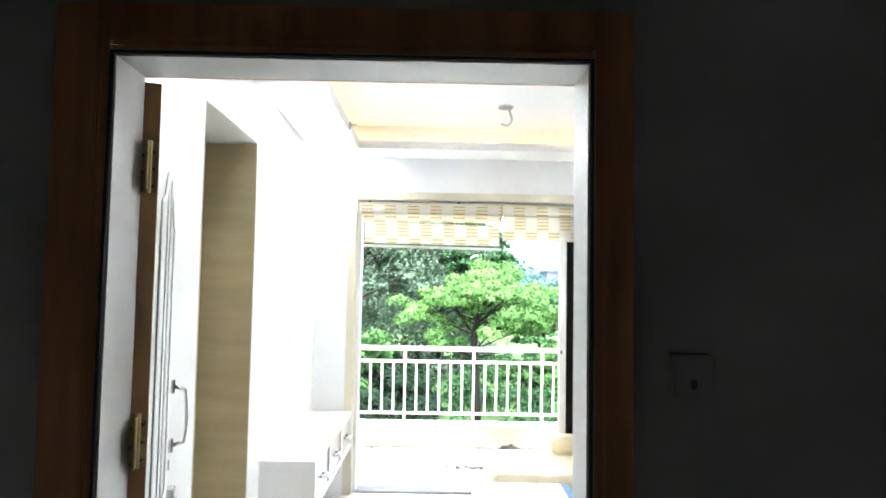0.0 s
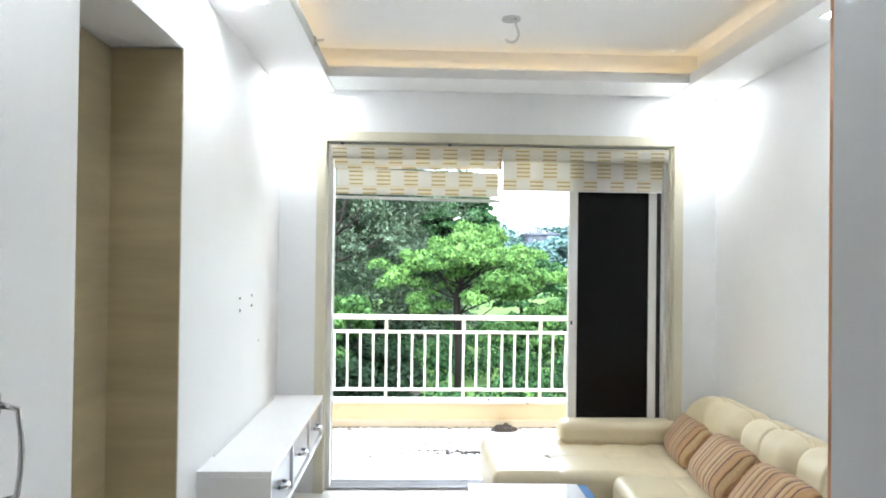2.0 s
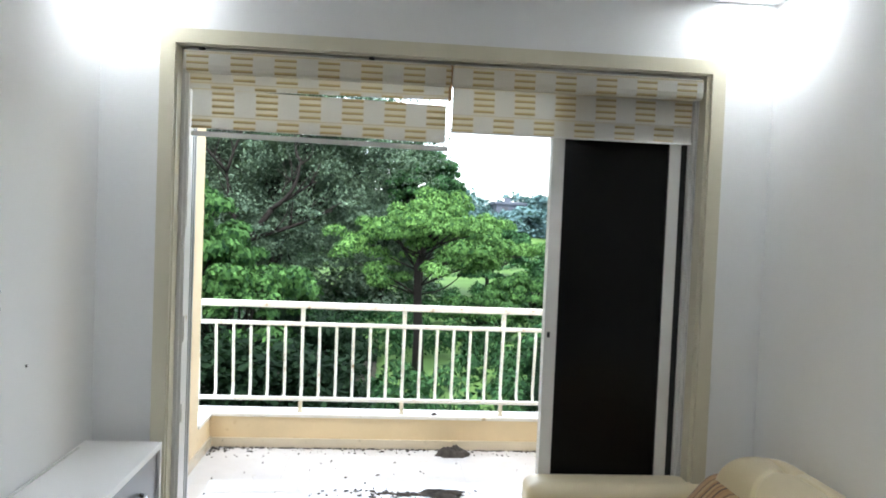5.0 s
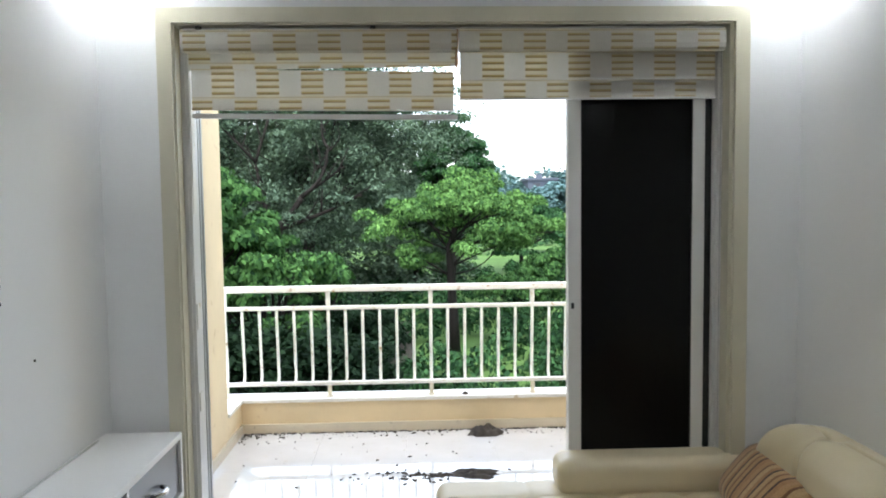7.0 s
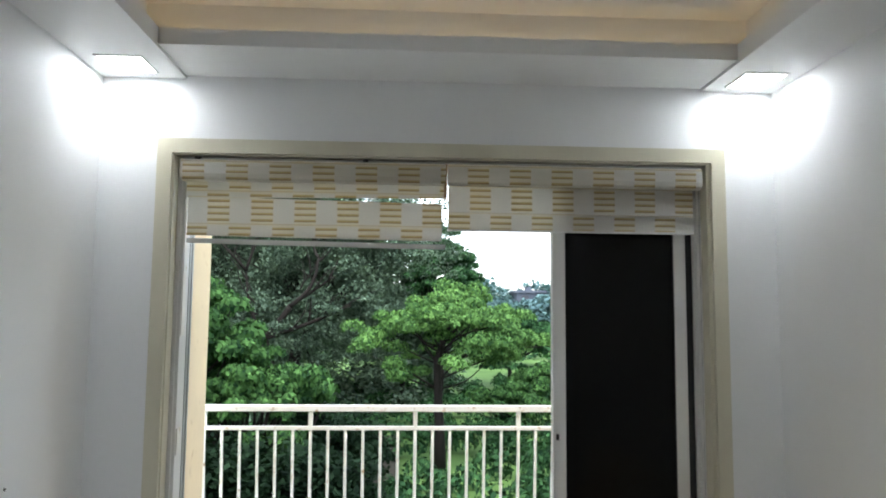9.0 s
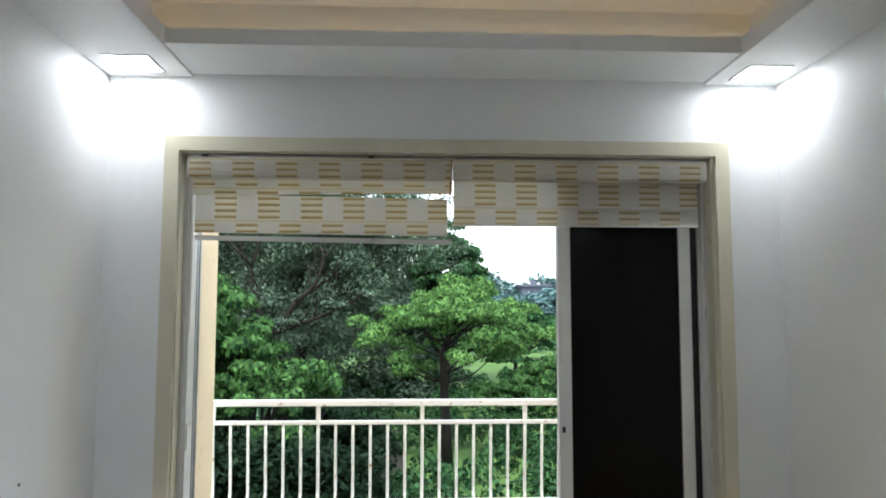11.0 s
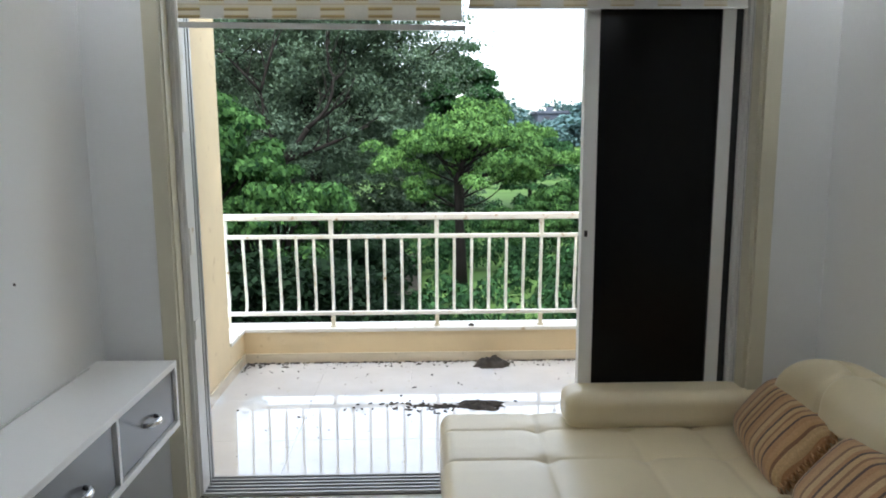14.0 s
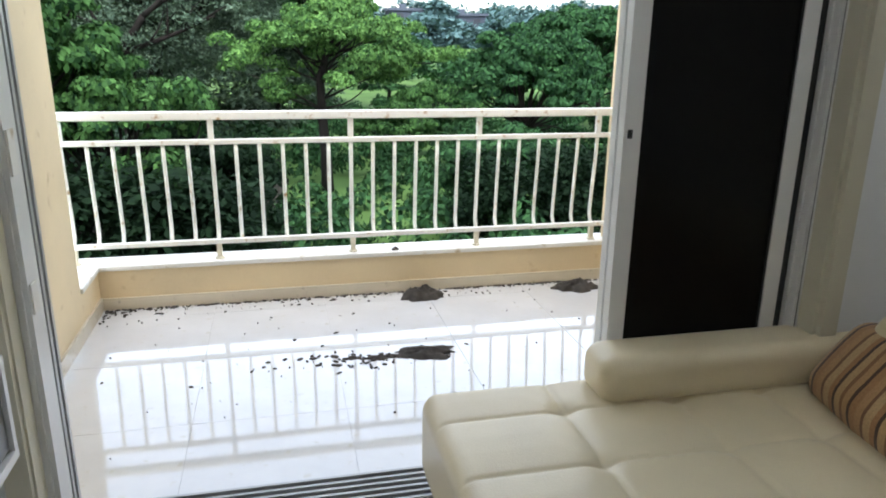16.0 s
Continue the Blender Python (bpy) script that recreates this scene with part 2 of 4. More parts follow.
HOLE = surface("dark_wall_plug", (0.08, 0.075, 0.07), 0.8, 0.2, 30, 90, 0.1)
TABLETOP = surface("white_back_painted_glass", (0.75, 0.76, 0.78), 0.05, 0.02, 2, 40, 0.0)
BLUE = surface("pale_blue_glass", (0.2, 0.36, 0.62), 0.08, 0.15, 6, 40, 0.0)
FABRIC_ROLL = blind_fabric("blind_fabric_on_roll", 0.009, -0.017)
FABRIC_LOW = blind_fabric("blind_fabric_hanging", 0.113, -0.163)
FABRIC_ROLL_B = blind_fabric("second_blind_fabric_on_roll", 0.083, -0.017)
FABRIC_LOW_B = blind_fabric("second_blind_fabric_hanging", 0.096, -0.096)
STRIPES = striped_cloth()

BARK = surface("dark_bark", (0.012, 0.0105, 0.009), 0.9, 0.3, 4, 30, 0.6, stretch=(1, 1, 0.3))
GRASS = surface("wild_grass_ground", (0.06, 0.115, 0.032), 0.9, 0.35, 0.25, 6, 0.5, stain=(0.05, 0.09, 0.025))
for rough_one in (BARK, GRASS, DIRT, SHADED_SOIL):
    rough_one.node_tree.nodes["Principled BSDF"].inputs["Specular IOR Level"].default_value = 0.1
LEAF_LIGHT = foliage("light_green_leaves", (0.015, 0.045, 0.017), (0.108, 0.212, 0.066))
LEAF_DARK = foliage("dull_dark_green_leaves", (0.034, 0.056, 0.045), (0.105, 0.152, 0.116))
# canopy shade painted as a near-black leaf colour
LEAF_SHADE = foliage("shade_darkened_leaves", (0.003, 0.008, 0.005), (0.011, 0.025, 0.013))
LEAF_MID = foliage("mid_green_leaves", (0.006, 0.021, 0.011), (0.04, 0.102, 0.042))
LEAF_LEFT = foliage("fresh_green_leaves", (0.006, 0.022, 0.010), (0.062, 0.138, 0.045))
# distance haze is put into the blue tint of these far colours
LEAF_FAR = foliage("haze_tinted_far_leaves", (0.06, 0.11, 0.135), (0.095, 0.16, 0.185))
CONCRETE = surface("haze_tinted_building", (0.055, 0.068, 0.092), 0.9, 0.25, 0.3, 4, 0.0)
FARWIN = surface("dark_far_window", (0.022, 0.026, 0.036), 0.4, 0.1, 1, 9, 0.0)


# ---------------------------------------------------------------- helpers of this scene
def bx(bm, x0, x1, y0, y1, z0, z1):
    return bmesh.ops.create_cube(bm, size=1, matrix=Matrix.LocRotScale(((x0 + x1) / 2, (y0 + y1) / 2, (z0 + z1) / 2), None, (x1 - x0, y1 - y0, z1 - z0)))


def block(x0, x1, y0, y1, z0, z1, bevel=0.0, seg=2):
    bm = bmesh.new()
    bx(bm, x0, x1, y0, y1, z0, z1)
    if bevel:
        bmesh.ops.bevel(bm, geom=bm.edges[:], offset=bevel, segments=seg, affect="EDGES", profile=0.6)
    return bm


def boxes(*sizes):
    bm = bmesh.new()
    for s in sizes:
        bx(bm, *s)
    return bm


def tube(bm, points, radii, seg=8, caps=True):
    pts = [Vector(p) for p in points]
    if not isinstance(radii, (list, tuple)):
        radii = [radii] * len(pts)
    rings, side = [], None
    for i, p in enumerate(pts):
        d = (pts[min(i + 1, len(pts) - 1)] - pts[max(i - 1, 0)]).normalized()
        if side is None:
            side = d.orthogonal().normalized()
        side = (side - d * side.dot(d)).normalized()
        other = d.cross(side)
        rings.append([bm.verts.new(p + radii[i] * (math.cos(a) * side + math.sin(a) * other)) for a in (2 * math.pi * k / seg for k in range(seg))])
    for a, b in zip(rings, rings[1:]):
        for k in range(seg):
            bm.faces.new((a[k], a[(k + 1) % seg], b[(k + 1) % seg], b[k]))
    if caps:
        bm.faces.new(rings[0][::-1])
        bm.faces.new(rings[-1])
    return bm


def tubed(points, radii, seg=8):
    return tube(bmesh.new(), points, radii, seg)


def part(name, bm, material, parent=None, label="", smooth=False):
    me = bpy.data.meshes.new(name)
    bm.to_mesh(me)
    bm.free()
    me.materials.append(material)
    if smooth:
        me.polygons.foreach_set("use_smooth", [True] * len(me.polygons))
    ob = new(name, me)
    ob.parent = parent
    return tagged(ob, label)


def thing(name, at, label, category, group="", rz=0.0):
    ob = new(name)
    ob.matrix_world = pose(*at, 0, 0, rz)
    ob.empty_display_size = 0.1
    return tagged(ob, label, category, group)


def structure(name, bm, material, label, category, smooth=False):
    return tagged(part(name, bm, material, None, "", smooth), label, category, "", "structure")


def soft_box(size, r, cuts=16, shape=None):
    """A box with rounded edges about the origin, its points moved by shape(x, y, z, top) where given."""
    bm = bmesh.new()
    bmesh.ops.create_cube(bm, size=2)
    bmesh.ops.subdivide_edges(bm, edges=bm.edges[:], cuts=cuts, use_grid_fill=True)
    half = Vector(size) / 2
    inner = Vector([max(1e-4, h - r) for h in half])
    for v in bm.verts:
        p = Vector([c * h for c, h in zip(v.co, half)])
        core = Vector([max(-i, min(i, c)) for c, i in zip(p, inner)])
        d = p - core
        if d.length > 1e-6:
            d = d.normalized() * r
        q = core + d
        if shape:
            q = Vector(shape(*q))
        v.co = q
    return bm


def sheet_mesh(name, verts, quads, material, parent=None, smooth=False):
    me = bpy.data.meshes.new(name)
    me.vertices.add(len(verts))
    me.vertices.foreach_set("co", np.asarray(verts, np.float32).ravel())
    quads = np.asarray(quads, np.int32)
    me.loops.add(quads.size)
    me.loops.foreach_set("vertex_index", quads.ravel())
    me.polygons.add(len(quads))
    me.polygons.foreach_set("loop_start", np.arange(0, quads.size, 4, dtype=np.int32))
    me.polygons.foreach_set("loop_total", np.full(len(quads), 4, np.int32))
    me.update(calc_edges=True)
    me.materials.append(material)
    ob = new(name, me)
    ob.parent = parent
    return ob


def leaves(name, pads, per_pad, size, material, parent=None, seed=1, flat=0.35, shell=0.45):
    """Many folded leaves in clumps. pads: rows of centre and half-sizes."""
    rng = np.random.default_rng(seed)
    pads = np.asarray(pads, float)
    n = len(pads) * per_pad
    pad = np.repeat(pads, per_pad, axis=0)
    u = rng.normal(size=(n, 3))
    u /= np.linalg.norm(u, axis=1)[:, None]
    u[:, 2] = np.where(rng.random(n) < 0.8, np.abs(u[:, 2]), u[:, 2])
    rad = shell + (1 - shell) * rng.random(n) ** 0.6
    rad *= 1 + 0.18 * rng.normal(size=n)
    c = pad[:, :3] + u * rad[:, None] * pad[:, 3:6]
    d = rng.normal(size=(n, 3)) * (1, 1, flat) + u * (0.7, 0.7, 0.1) - (0, 0, 0.25)
    d /= np.linalg.norm(d, axis=1)[:, None]
    up = rng.normal(size=(n, 3)) * 0.45 + (0, 0, 1)
    w = np.cross(d, up)
    w /= np.linalg.norm(w, axis=1)[:, None] + 1e-9
    nn = np.cross(w, d)
    s = (size * (0.6 + 0.8 * rng.random(n)))[:, None]
    v = np.stack([c - d * s * 0.5, c + w * s * 0.3 - nn * s * 0.1, c + d * s * 0.5 - nn * s * 0.12, c - w * s * 0.3 - nn * s * 0.1], 1)
    return sheet_mesh(name, v.reshape(-1, 3), np.arange(4 * n).reshape(n, 4), material, parent)


def dome_leaves(name, domes, per_dome, size, material, parent=None, seed=1):
    """Leaves that hang like shingles over rounded clumps. domes: rows of centre and half-sizes."""
    rng = np.random.default_rng(seed)
    dome = np.repeat(np.asarray(domes, float), per_dome, axis=0)
    n = len(dome)
    a, h = rng.random(n) * 2 * np.pi, -0.25 + 1.25 * rng.random(n)
    r = np.sqrt(np.clip(1 - h * h, 0, 1))
    u = np.stack([r * np.cos(a), r * np.sin(a), h], 1)
    c = dome[:, :3] + u * dome[:, 3:6] * (0.72 + 0.36 * rng.random(n))[:, None]
    nn = u * (1, 1, 1.2) + rng.normal(size=(n, 3)) * 0.38
    nn /= np.linalg.norm(nn, axis=1)[:, None]
    d = rng.normal(size=(n, 3)) * 0.55 + u * (0.8, 0.8, 0) - (0, 0, 0.55)
    d -= nn * np.sum(d * nn, axis=1)[:, None]
    d /= np.linalg.norm(d, axis=1)[:, None] + 1e-9
    w = np.cross(d, nn)
    s = (size * (0.6 + 0.8 * rng.random(n)))[:, None]
    v = np.stack([c - d * s * 0.5, c + w * s * 0.27 - nn * s * 0.08, c + d * s * 0.5 - nn * s * 0.14, c - w * s * 0.27 - nn * s * 0.08], 1)
    return sheet_mesh(name, v.reshape(-1, 3), np.arange(4 * n).reshape(n, 4), material, parent)


# ---------------------------------------------------------------- plan (metres)
XL, XR = -0.889, 1.980            # side walls of the room
YE0, YE1 = 1.48, 1.60             # entry wall
YW0, YW1 = 5.670, 5.93            # window wall
FL = 0.10                         # room floor, above the balcony's
ZS, ZC = 2.70, 2.90               # soffit, ceiling
OX0, OX1, OZ = -0.582, 1.688, 2.374   # balcony opening
BX0, BX1, BY = -0.915, 2.06, 7.88     # balcony
GROUND = -3.1

# ---------------------------------------------------------------- large structure
structure("wall_left", boxes((XL - 0.4, XL, YE1, 2.913, 0, ZC + 0.1), (XL - 0.4, XL, 2.913, 3.753, 2.414, ZC + 0.1),
                             (XL - 0.4, XL - 0.275, 2.913, 3.753, 0, 2.414), (XL - 0.4, XL, 3.753, YW0, 0, ZC + 0.1)), WALL, "white painted plaster wall with a panelled recess", "wall")
structure("wall_right", boxes((XR, XR + 0.4, 4.35, YW0, 0, ZC + 0.1), (XR, XR + 0.4, 2.9, 4.35, 2.39, ZC + 0.1),
                              (XR + 0.08, XR + 0.4, 2.9, 4.35, 0, 2.39), (XR, XR + 0.4, YE1, 2.9, 0, ZC + 0.1)), WALL, "white painted plaster wall with a plain recess", "wall")
structure("wall_window", boxes((XL - 0.4, OX0 - 0.03, YW0, YW1, 0, ZC + 0.1), (OX1 + 0.03, XR + 0.4, YW0, YW1, 0, ZC + 0.1), (OX0 - 0.03, OX1 + 0.03, YW0, YW1, OZ + 0.03, ZC + 0.1)), WALL,
          "white painted wall around the balcony opening", "wall")
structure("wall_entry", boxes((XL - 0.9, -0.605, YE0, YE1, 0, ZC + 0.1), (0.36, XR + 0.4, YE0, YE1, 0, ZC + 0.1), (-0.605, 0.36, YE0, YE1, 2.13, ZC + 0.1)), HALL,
          "grey-white plaster wall around the entrance, darkened for dim light", "wall")
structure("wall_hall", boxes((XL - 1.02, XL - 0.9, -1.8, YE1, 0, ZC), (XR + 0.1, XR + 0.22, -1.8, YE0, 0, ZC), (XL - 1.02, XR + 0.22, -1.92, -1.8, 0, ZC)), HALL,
          "plaster walls of the entrance lobby, darkened for dim light", "wall")
structure("ceiling_hall", boxes((XL - 1.02, XR + 0.22, -1.92, YE0, ZC, ZC + 0.1)), HALL, "plaster lobby ceiling, darkened for dim light", "ceiling")

# ceiling: slab with dropped soffit round a tray, lip and warm cove
LX0, LX1, LY0, LY1 = -0.545, 1.66, 1.98, 5.31
SETB = 0.075
bm = boxes((XL - 0.4, XR + 0.4, YE1, YW1, ZC, ZC + 0.12))
structure("ceiling", bm, CEIL, "white ceiling slab inside a recessed tray", "ceiling")
bm = boxes((XL, LX0 - SETB, YE1, YW0, ZS, ZC), (LX1 + SETB, XR, YE1, YW0, ZS, ZC), (LX0 - SETB, LX1 + SETB, LY1 + SETB, YW0, ZS + 0.012, ZC), (LX0 - SETB, LX1 + SETB, YE1, LY0 - SETB, ZS, ZC))
bx(bm, LX0 - SETB, LX0, LY0 - SETB, YW0 - 0.0, ZS, ZS + 0.02)
bx(bm, LX1, LX1 + SETB, LY0 - SETB, YW0 - 0.0, ZS, ZS + 0.02)
bx(bm, LX0, LX1, LY1, LY1 + SETB, ZS + 0.012, ZS + 0.03)
bx(bm, LX0, LX1, LY0 - SETB, LY0, ZS, ZS + 0.02)
bx(bm, LX0 - 0.016, LX0, LY0, LY1, ZS + 0.02, ZS + 0.075)
bx(bm, LX1, LX1 + 0.016, LY0, LY1, ZS + 0.02, ZS + 0.075)
bx(bm, LX0, LX1, LY1, LY1 + 0.016, ZS + 0.03, ZS + 0.075)
bx(bm, LX0, LX1, LY0 - 0.016, LY0, ZS + 0.02, ZS + 0.075)
structure("ceiling_soffit", bm, CEIL, "white gypsum soffit with a cove lip", "ceiling")

# floors
structure("floor", boxes((XL - 1.0, XR + 0.4, -1.8, 5.735, -0.12, FL - 0.004)), GROUT, "tile joints under polished cream floor tiles", "floor")
structure("floor_balcony", boxes((BX0 - 0.2, BX1 + 0.2, 5.735, BY + 0.25, -0.16, -0.004)), BGROUT, "tile joints under polished balcony tiles", "floor")

# balcony shell
structure("wall_balcony_left", block(BX0 - 0.25, BX0, YW1, 7.52, 0.0, 2.9), YELLOW, "cream-yellow painted balcony side wall", "wall")
structure("wall_balcony_right", block(BX1, BX1 + 0.25, YW1, BY + 0.1, 0.0, 2.9), YELLOW, "cream-yellow painted balcony side wall", "wall")
structure("wall_balcony_head", boxes((OX0, OX1, YW1, YW1 + 0.004, OZ, 2.9), (BX0, OX0, YW1, YW1 + 0.004, 0, 2.9), (OX1, BX1, YW1, YW1 + 0.004, 0, 2.9)), YELLOW, "cream-yellow outer face of the window wall", "wall")
structure("parapet", block(BX0 - 0.25, BX1 + 0.25, BY, BY + 0.16, -0.16, 0.225), YELLOW, "low cream-yellow painted parapet", "parapet")
structure("parapet_cap", block(BX0 - 0.25, BX1 + 0.25, BY - 0.012, BY + 0.18, 0.225, 0.252, 0.006), CAP, "white worn cap on the parapet", "parapet")
structure("parapet_return", block(BX0 - 0.14, BX0, 7.52, BY, -0.16, 0.225), YELLOW, "low cream-yellow return of the parapet", "parapet")
structure("parapet_return_cap", block(BX0 - 0.15, BX0 + 0.014, 7.525, BY - 0.012, 0.225, 0.252, 0.006), CAP, "white worn cap on the parapet return", "parapet")
# unseen slab, its depth chosen for how much sky light it blocks
structure("ceiling_balcony", boxes((BX0 - 0.25, BX1 + 0.25, YW1, 6.8, 2.9, 3.02)), CEIL, "unseen white slab added over the balcony to limit sky light", "ceiling")
structure("baseboard_balcony", boxes((BX0, BX0 + 0.012, YW1 + 0.01, BY - 0.01, 0, 0.075), (BX0 + 0.012, BX1, BY - 0.010, BY, 0, 0.07), (BX1 - 0.012, BX1, YW1 + 0.01, BY - 0.012, 0, 0.075)), SKIRT,
          "cream skirting tiles stained with dirt", "skirting")

# recess lining
structure("trim_recess", boxes((XL - 0.275, XL - 0.267, 2.913, 3.745, 0, 2.408), (XL - 0.267, XL - 0.003, 3.745, 3.753, 0, 2.408), (XL - 0.267, XL - 0.003, 2.913, 2.921, 0, 2.408)), LAMINATE,
          "beige wood-grain laminate lining of the recess", "panel")

# marble trim of the balcony opening, with a small inner step
T = 0.066
bm = boxes((OX0 - T, OX0 - 0.006, YW0 - 0.018, YW0, 0, OZ + T), (OX1 + 0.006, OX1 + T, YW0 - 0.018, YW0, 0, OZ + T), (OX0 - 0.006, OX1 + 0.006, YW0 - 0.018, YW0, OZ + 0.006, OZ + T),
           (OX0 - 0.03, OX0, YW0, 5.735, 0, OZ), (OX1 - 0.010, OX1 + 0.03, YW0, 5.736, 0, OZ), (1.677, 1.700, 5.736, 5.785, 0, OZ), (OX0 - 0.03, OX1 + 0.03, YW0, 5.735, OZ, OZ + 0.03))
structure("trim_opening", bm, TRIM, "cream marble trim around the balcony opening", "trim")

# entrance lining: white jambs, brown rebate, dark wooden architrave
bm = boxes((-0.605, -0.573, 1.432, 1.565, 0, 2.1), (0.331, 0.36, 1.432, 1.565, 0, 2.1), (-0.605, 0.36, 1.432, 1.565, 2.1, 2.13))
structure("door_frame", bm, DOORP, "white painted door frame", "door frame")
structure("door_rebate", boxes((0.349, 0.36, 1.565, 1.60, 0, 2.1), (-0.605, -0.585, 1.565, 1.60, 0, 2.1), (-0.605, 0.36, 1.565, 1.6, 2.108, 2.13)), ARCH, "dark brown wood rebate of the door frame", "door frame")


def architrave(x0, x1, z0, z1, flip, level):
    bm = bmesh.new()
    bmesh.ops.create_cube(bm, size=1, matrix=Matrix.LocRotScale(((x0 + x1) / 2, 1.455, (z0 + z1) / 2), None, (x1 - x0, 0.05, z1 - z0)))
    if level:
        bx(bm, x0, x1, 1.418, 1.43, z0 + 0.018, z0 + 0.03)
        bx(bm, x0, x1, 1.418, 1.43, z0 + 0.004, z0 + 0.011)
    else:
        e, s = (x1, -1) if flip else (x0, 1)
        for a, b in ((0.018, 0.03), (0.004, 0.011)):
            lo, hi = sorted((e + s * a, e + s * b))
            bx(bm, lo, hi, 1.418, 1.43, z0, z1)
    bmesh.ops.bevel(bm, geom=bm.edges[:], offset=0.004, segments=2, affect="EDGES")
    return bm


ar = thing("trim_architrave", (0, 0, 0), "dark red-brown stained wooden architrave round the doorway", "trim")
ar["kind"] = "structure"
part("upright", architrave(-0.692, -0.584, 0, 2.205, True, False), ARCH, ar)
part("upright", architrave(0.342, 0.420, 0, 2.205, False, False), ARCH, ar)
part("head", architrave(-0.584, 0.342, 2.110, 2.205, False, True), ARCH, ar)

part("joint", boxes((-0.584, -0.577, 1.424, 1.432, 0, 2.104), (0.335, 0.342, 1.424, 1.432, 0, 2.104), (-0.584, 0.342, 1.424, 1.432, 2.104, 2.110)), BLACK, ar, "dark joint along the frame")

# ---------------------------------------------------------------- entrance door leaf, standing open
door = thing("door_1", (-0.545, 1.585, 0), "white panelled entrance door with brown edge, standing open", "door", "", 17.2)
door["kind"] = "structure"
LW, LT = 0.872, 0.038          # the leaf runs along its own +y, its room face at x = 0
part("leaf", block(-LT, -0.003, 0.004, LW, FL + 0.012, 2.09, 0.002), DOORP, door)
part("edge_strip", block(-LT, 0.0, -0.004, 0.004, FL + 0.012, 2.09), EDGE, door, "raw brown wooden edge")


def raised_panel(y0, y1, z0, z1, arch):
    """A moulded frame in relief, its head swept up towards one side."""
    pts = []
    for k in range(15):
        f = k / 14
        e = min(1.0, max(0.0, (f - 0.25) / 0.6))
        rise = e * e * (3 - 2 * e)
        pts.append((0.0, y0 + (y1 - y0) * f, z1 - arch[0] * (1 - rise) - arch[1] * rise))
    loop = [(0.0, y0, z0)] + pts + [(0.0, y1, z0), (0.0, y0, z0)]
    bm = tubed(loop, 0.021, 12)
    for v in bm.verts:
        v.co.x *= 0.17
    bmesh.ops.recalc_face_normals(bm, faces=bm.faces)
    return bm


for z0, z1 in ((1.05, 1.94), (0.26, 0.90)):
    part("panel_moulding", raised_panel(0.17, 0.40, z0, z1, (0.085, 0.0)), DOORP, door, "", True)
    part("panel_moulding", raised_panel(0.50, 0.73, z0, z1, (0.0, 0.085)), DOORP, door, "", True)
for z in (1.91, 1.345, 0.35):
    h = part("hinge", boxes((-LT, 0.001, -0.007, -0.003, z - 0.055, z + 0.055), (-0.022, -0.018, -0.05, -0.007, z - 0.05, z + 0.05)), BRASS, door, "tarnished brass hinge")
    part("knuckle", tubed([(-0.020, -0.012, z - 0.055), (-0.020, -0.012, z + 0.055)], 0.008, 8), BRASS, h)
    for dz in (-0.036, 0.0, 0.036):
        for x in (-0.030, -0.010):
            part("screw", tubed([(x, -0.007, z + dz + x * 0.4), (x, -0.0085, z + dz + x * 0.4)], 0.0035, 8), HOLE, h)
hd = part("pull_handle", tubed([(0.012, 0.84, 1.345), (0.045, 0.84, 1.335), (0.05, 0.84, 1.29), (0.052, 0.84, 1.25), (0.05, 0.84, 1.21), (0.045, 0.84, 1.17), (0.012, 0.84, 1.16)], [0.007, 0.006, 0.005, 0.006, 0.005, 0.006, 0.007], 8), CHROME, door, "chrome bow handle", True)
for z in (1.345, 1.16):
    part("rosette", block(0.0, 0.014, 0.822, 0.858, z - 0.022, z + 0.022, 0.005), CHROME, hd)
part("keyhole_plate", block(0.0, 0.005, 0.825, 0.847, 1.085, 1.115, 0.002), CHROME, door, "chrome keyhole plate")
lk = part("latch", block(0.0, 0.025, 0.81, 0.865, 0.985, 1.03, 0.004), CHROME, door, "chrome latch")
part("bolt", tubed([(0.02, 0.77, 0.975), (0.02, 0.89, 0.975)], 0.011, 8), CHROME, lk)

sw = thing("bell_switch", (0.545, YE0, 1.505), "white bell switch plate on the lobby wall", "switch")
part("plate", block(-0.042, 0.042, -0.012, 0.0, -0.042, 0.042, 0.004), SWITCH, sw)
part("dust_edge", block(-0.044, 0.030, -0.0125, -0.001, 0.042, 0.0445, 0.0008), HOLE, sw, "grimy top edge")
part("button", block(-0.006, 0.006, -0.016, -0.012, -0.024, -0.006, 0.0015), HOLE, sw)

# ---------------------------------------------------------------- sliding door
win = thing("window_1", (0, 0, 0), "white aluminium sliding balcony door with black tinted glass, slid open", "sliding door")
win["kind"] = "structure"
FX0, FX1, FY0, FY1, FZ = OX0 - 0.03, OX1 + 0.03, 5.737, 5.905, OZ + 0.03
part("head_track", boxes((FX0, FX1, FY0, FY1, FZ - 0.045, FZ)), ALU, win)
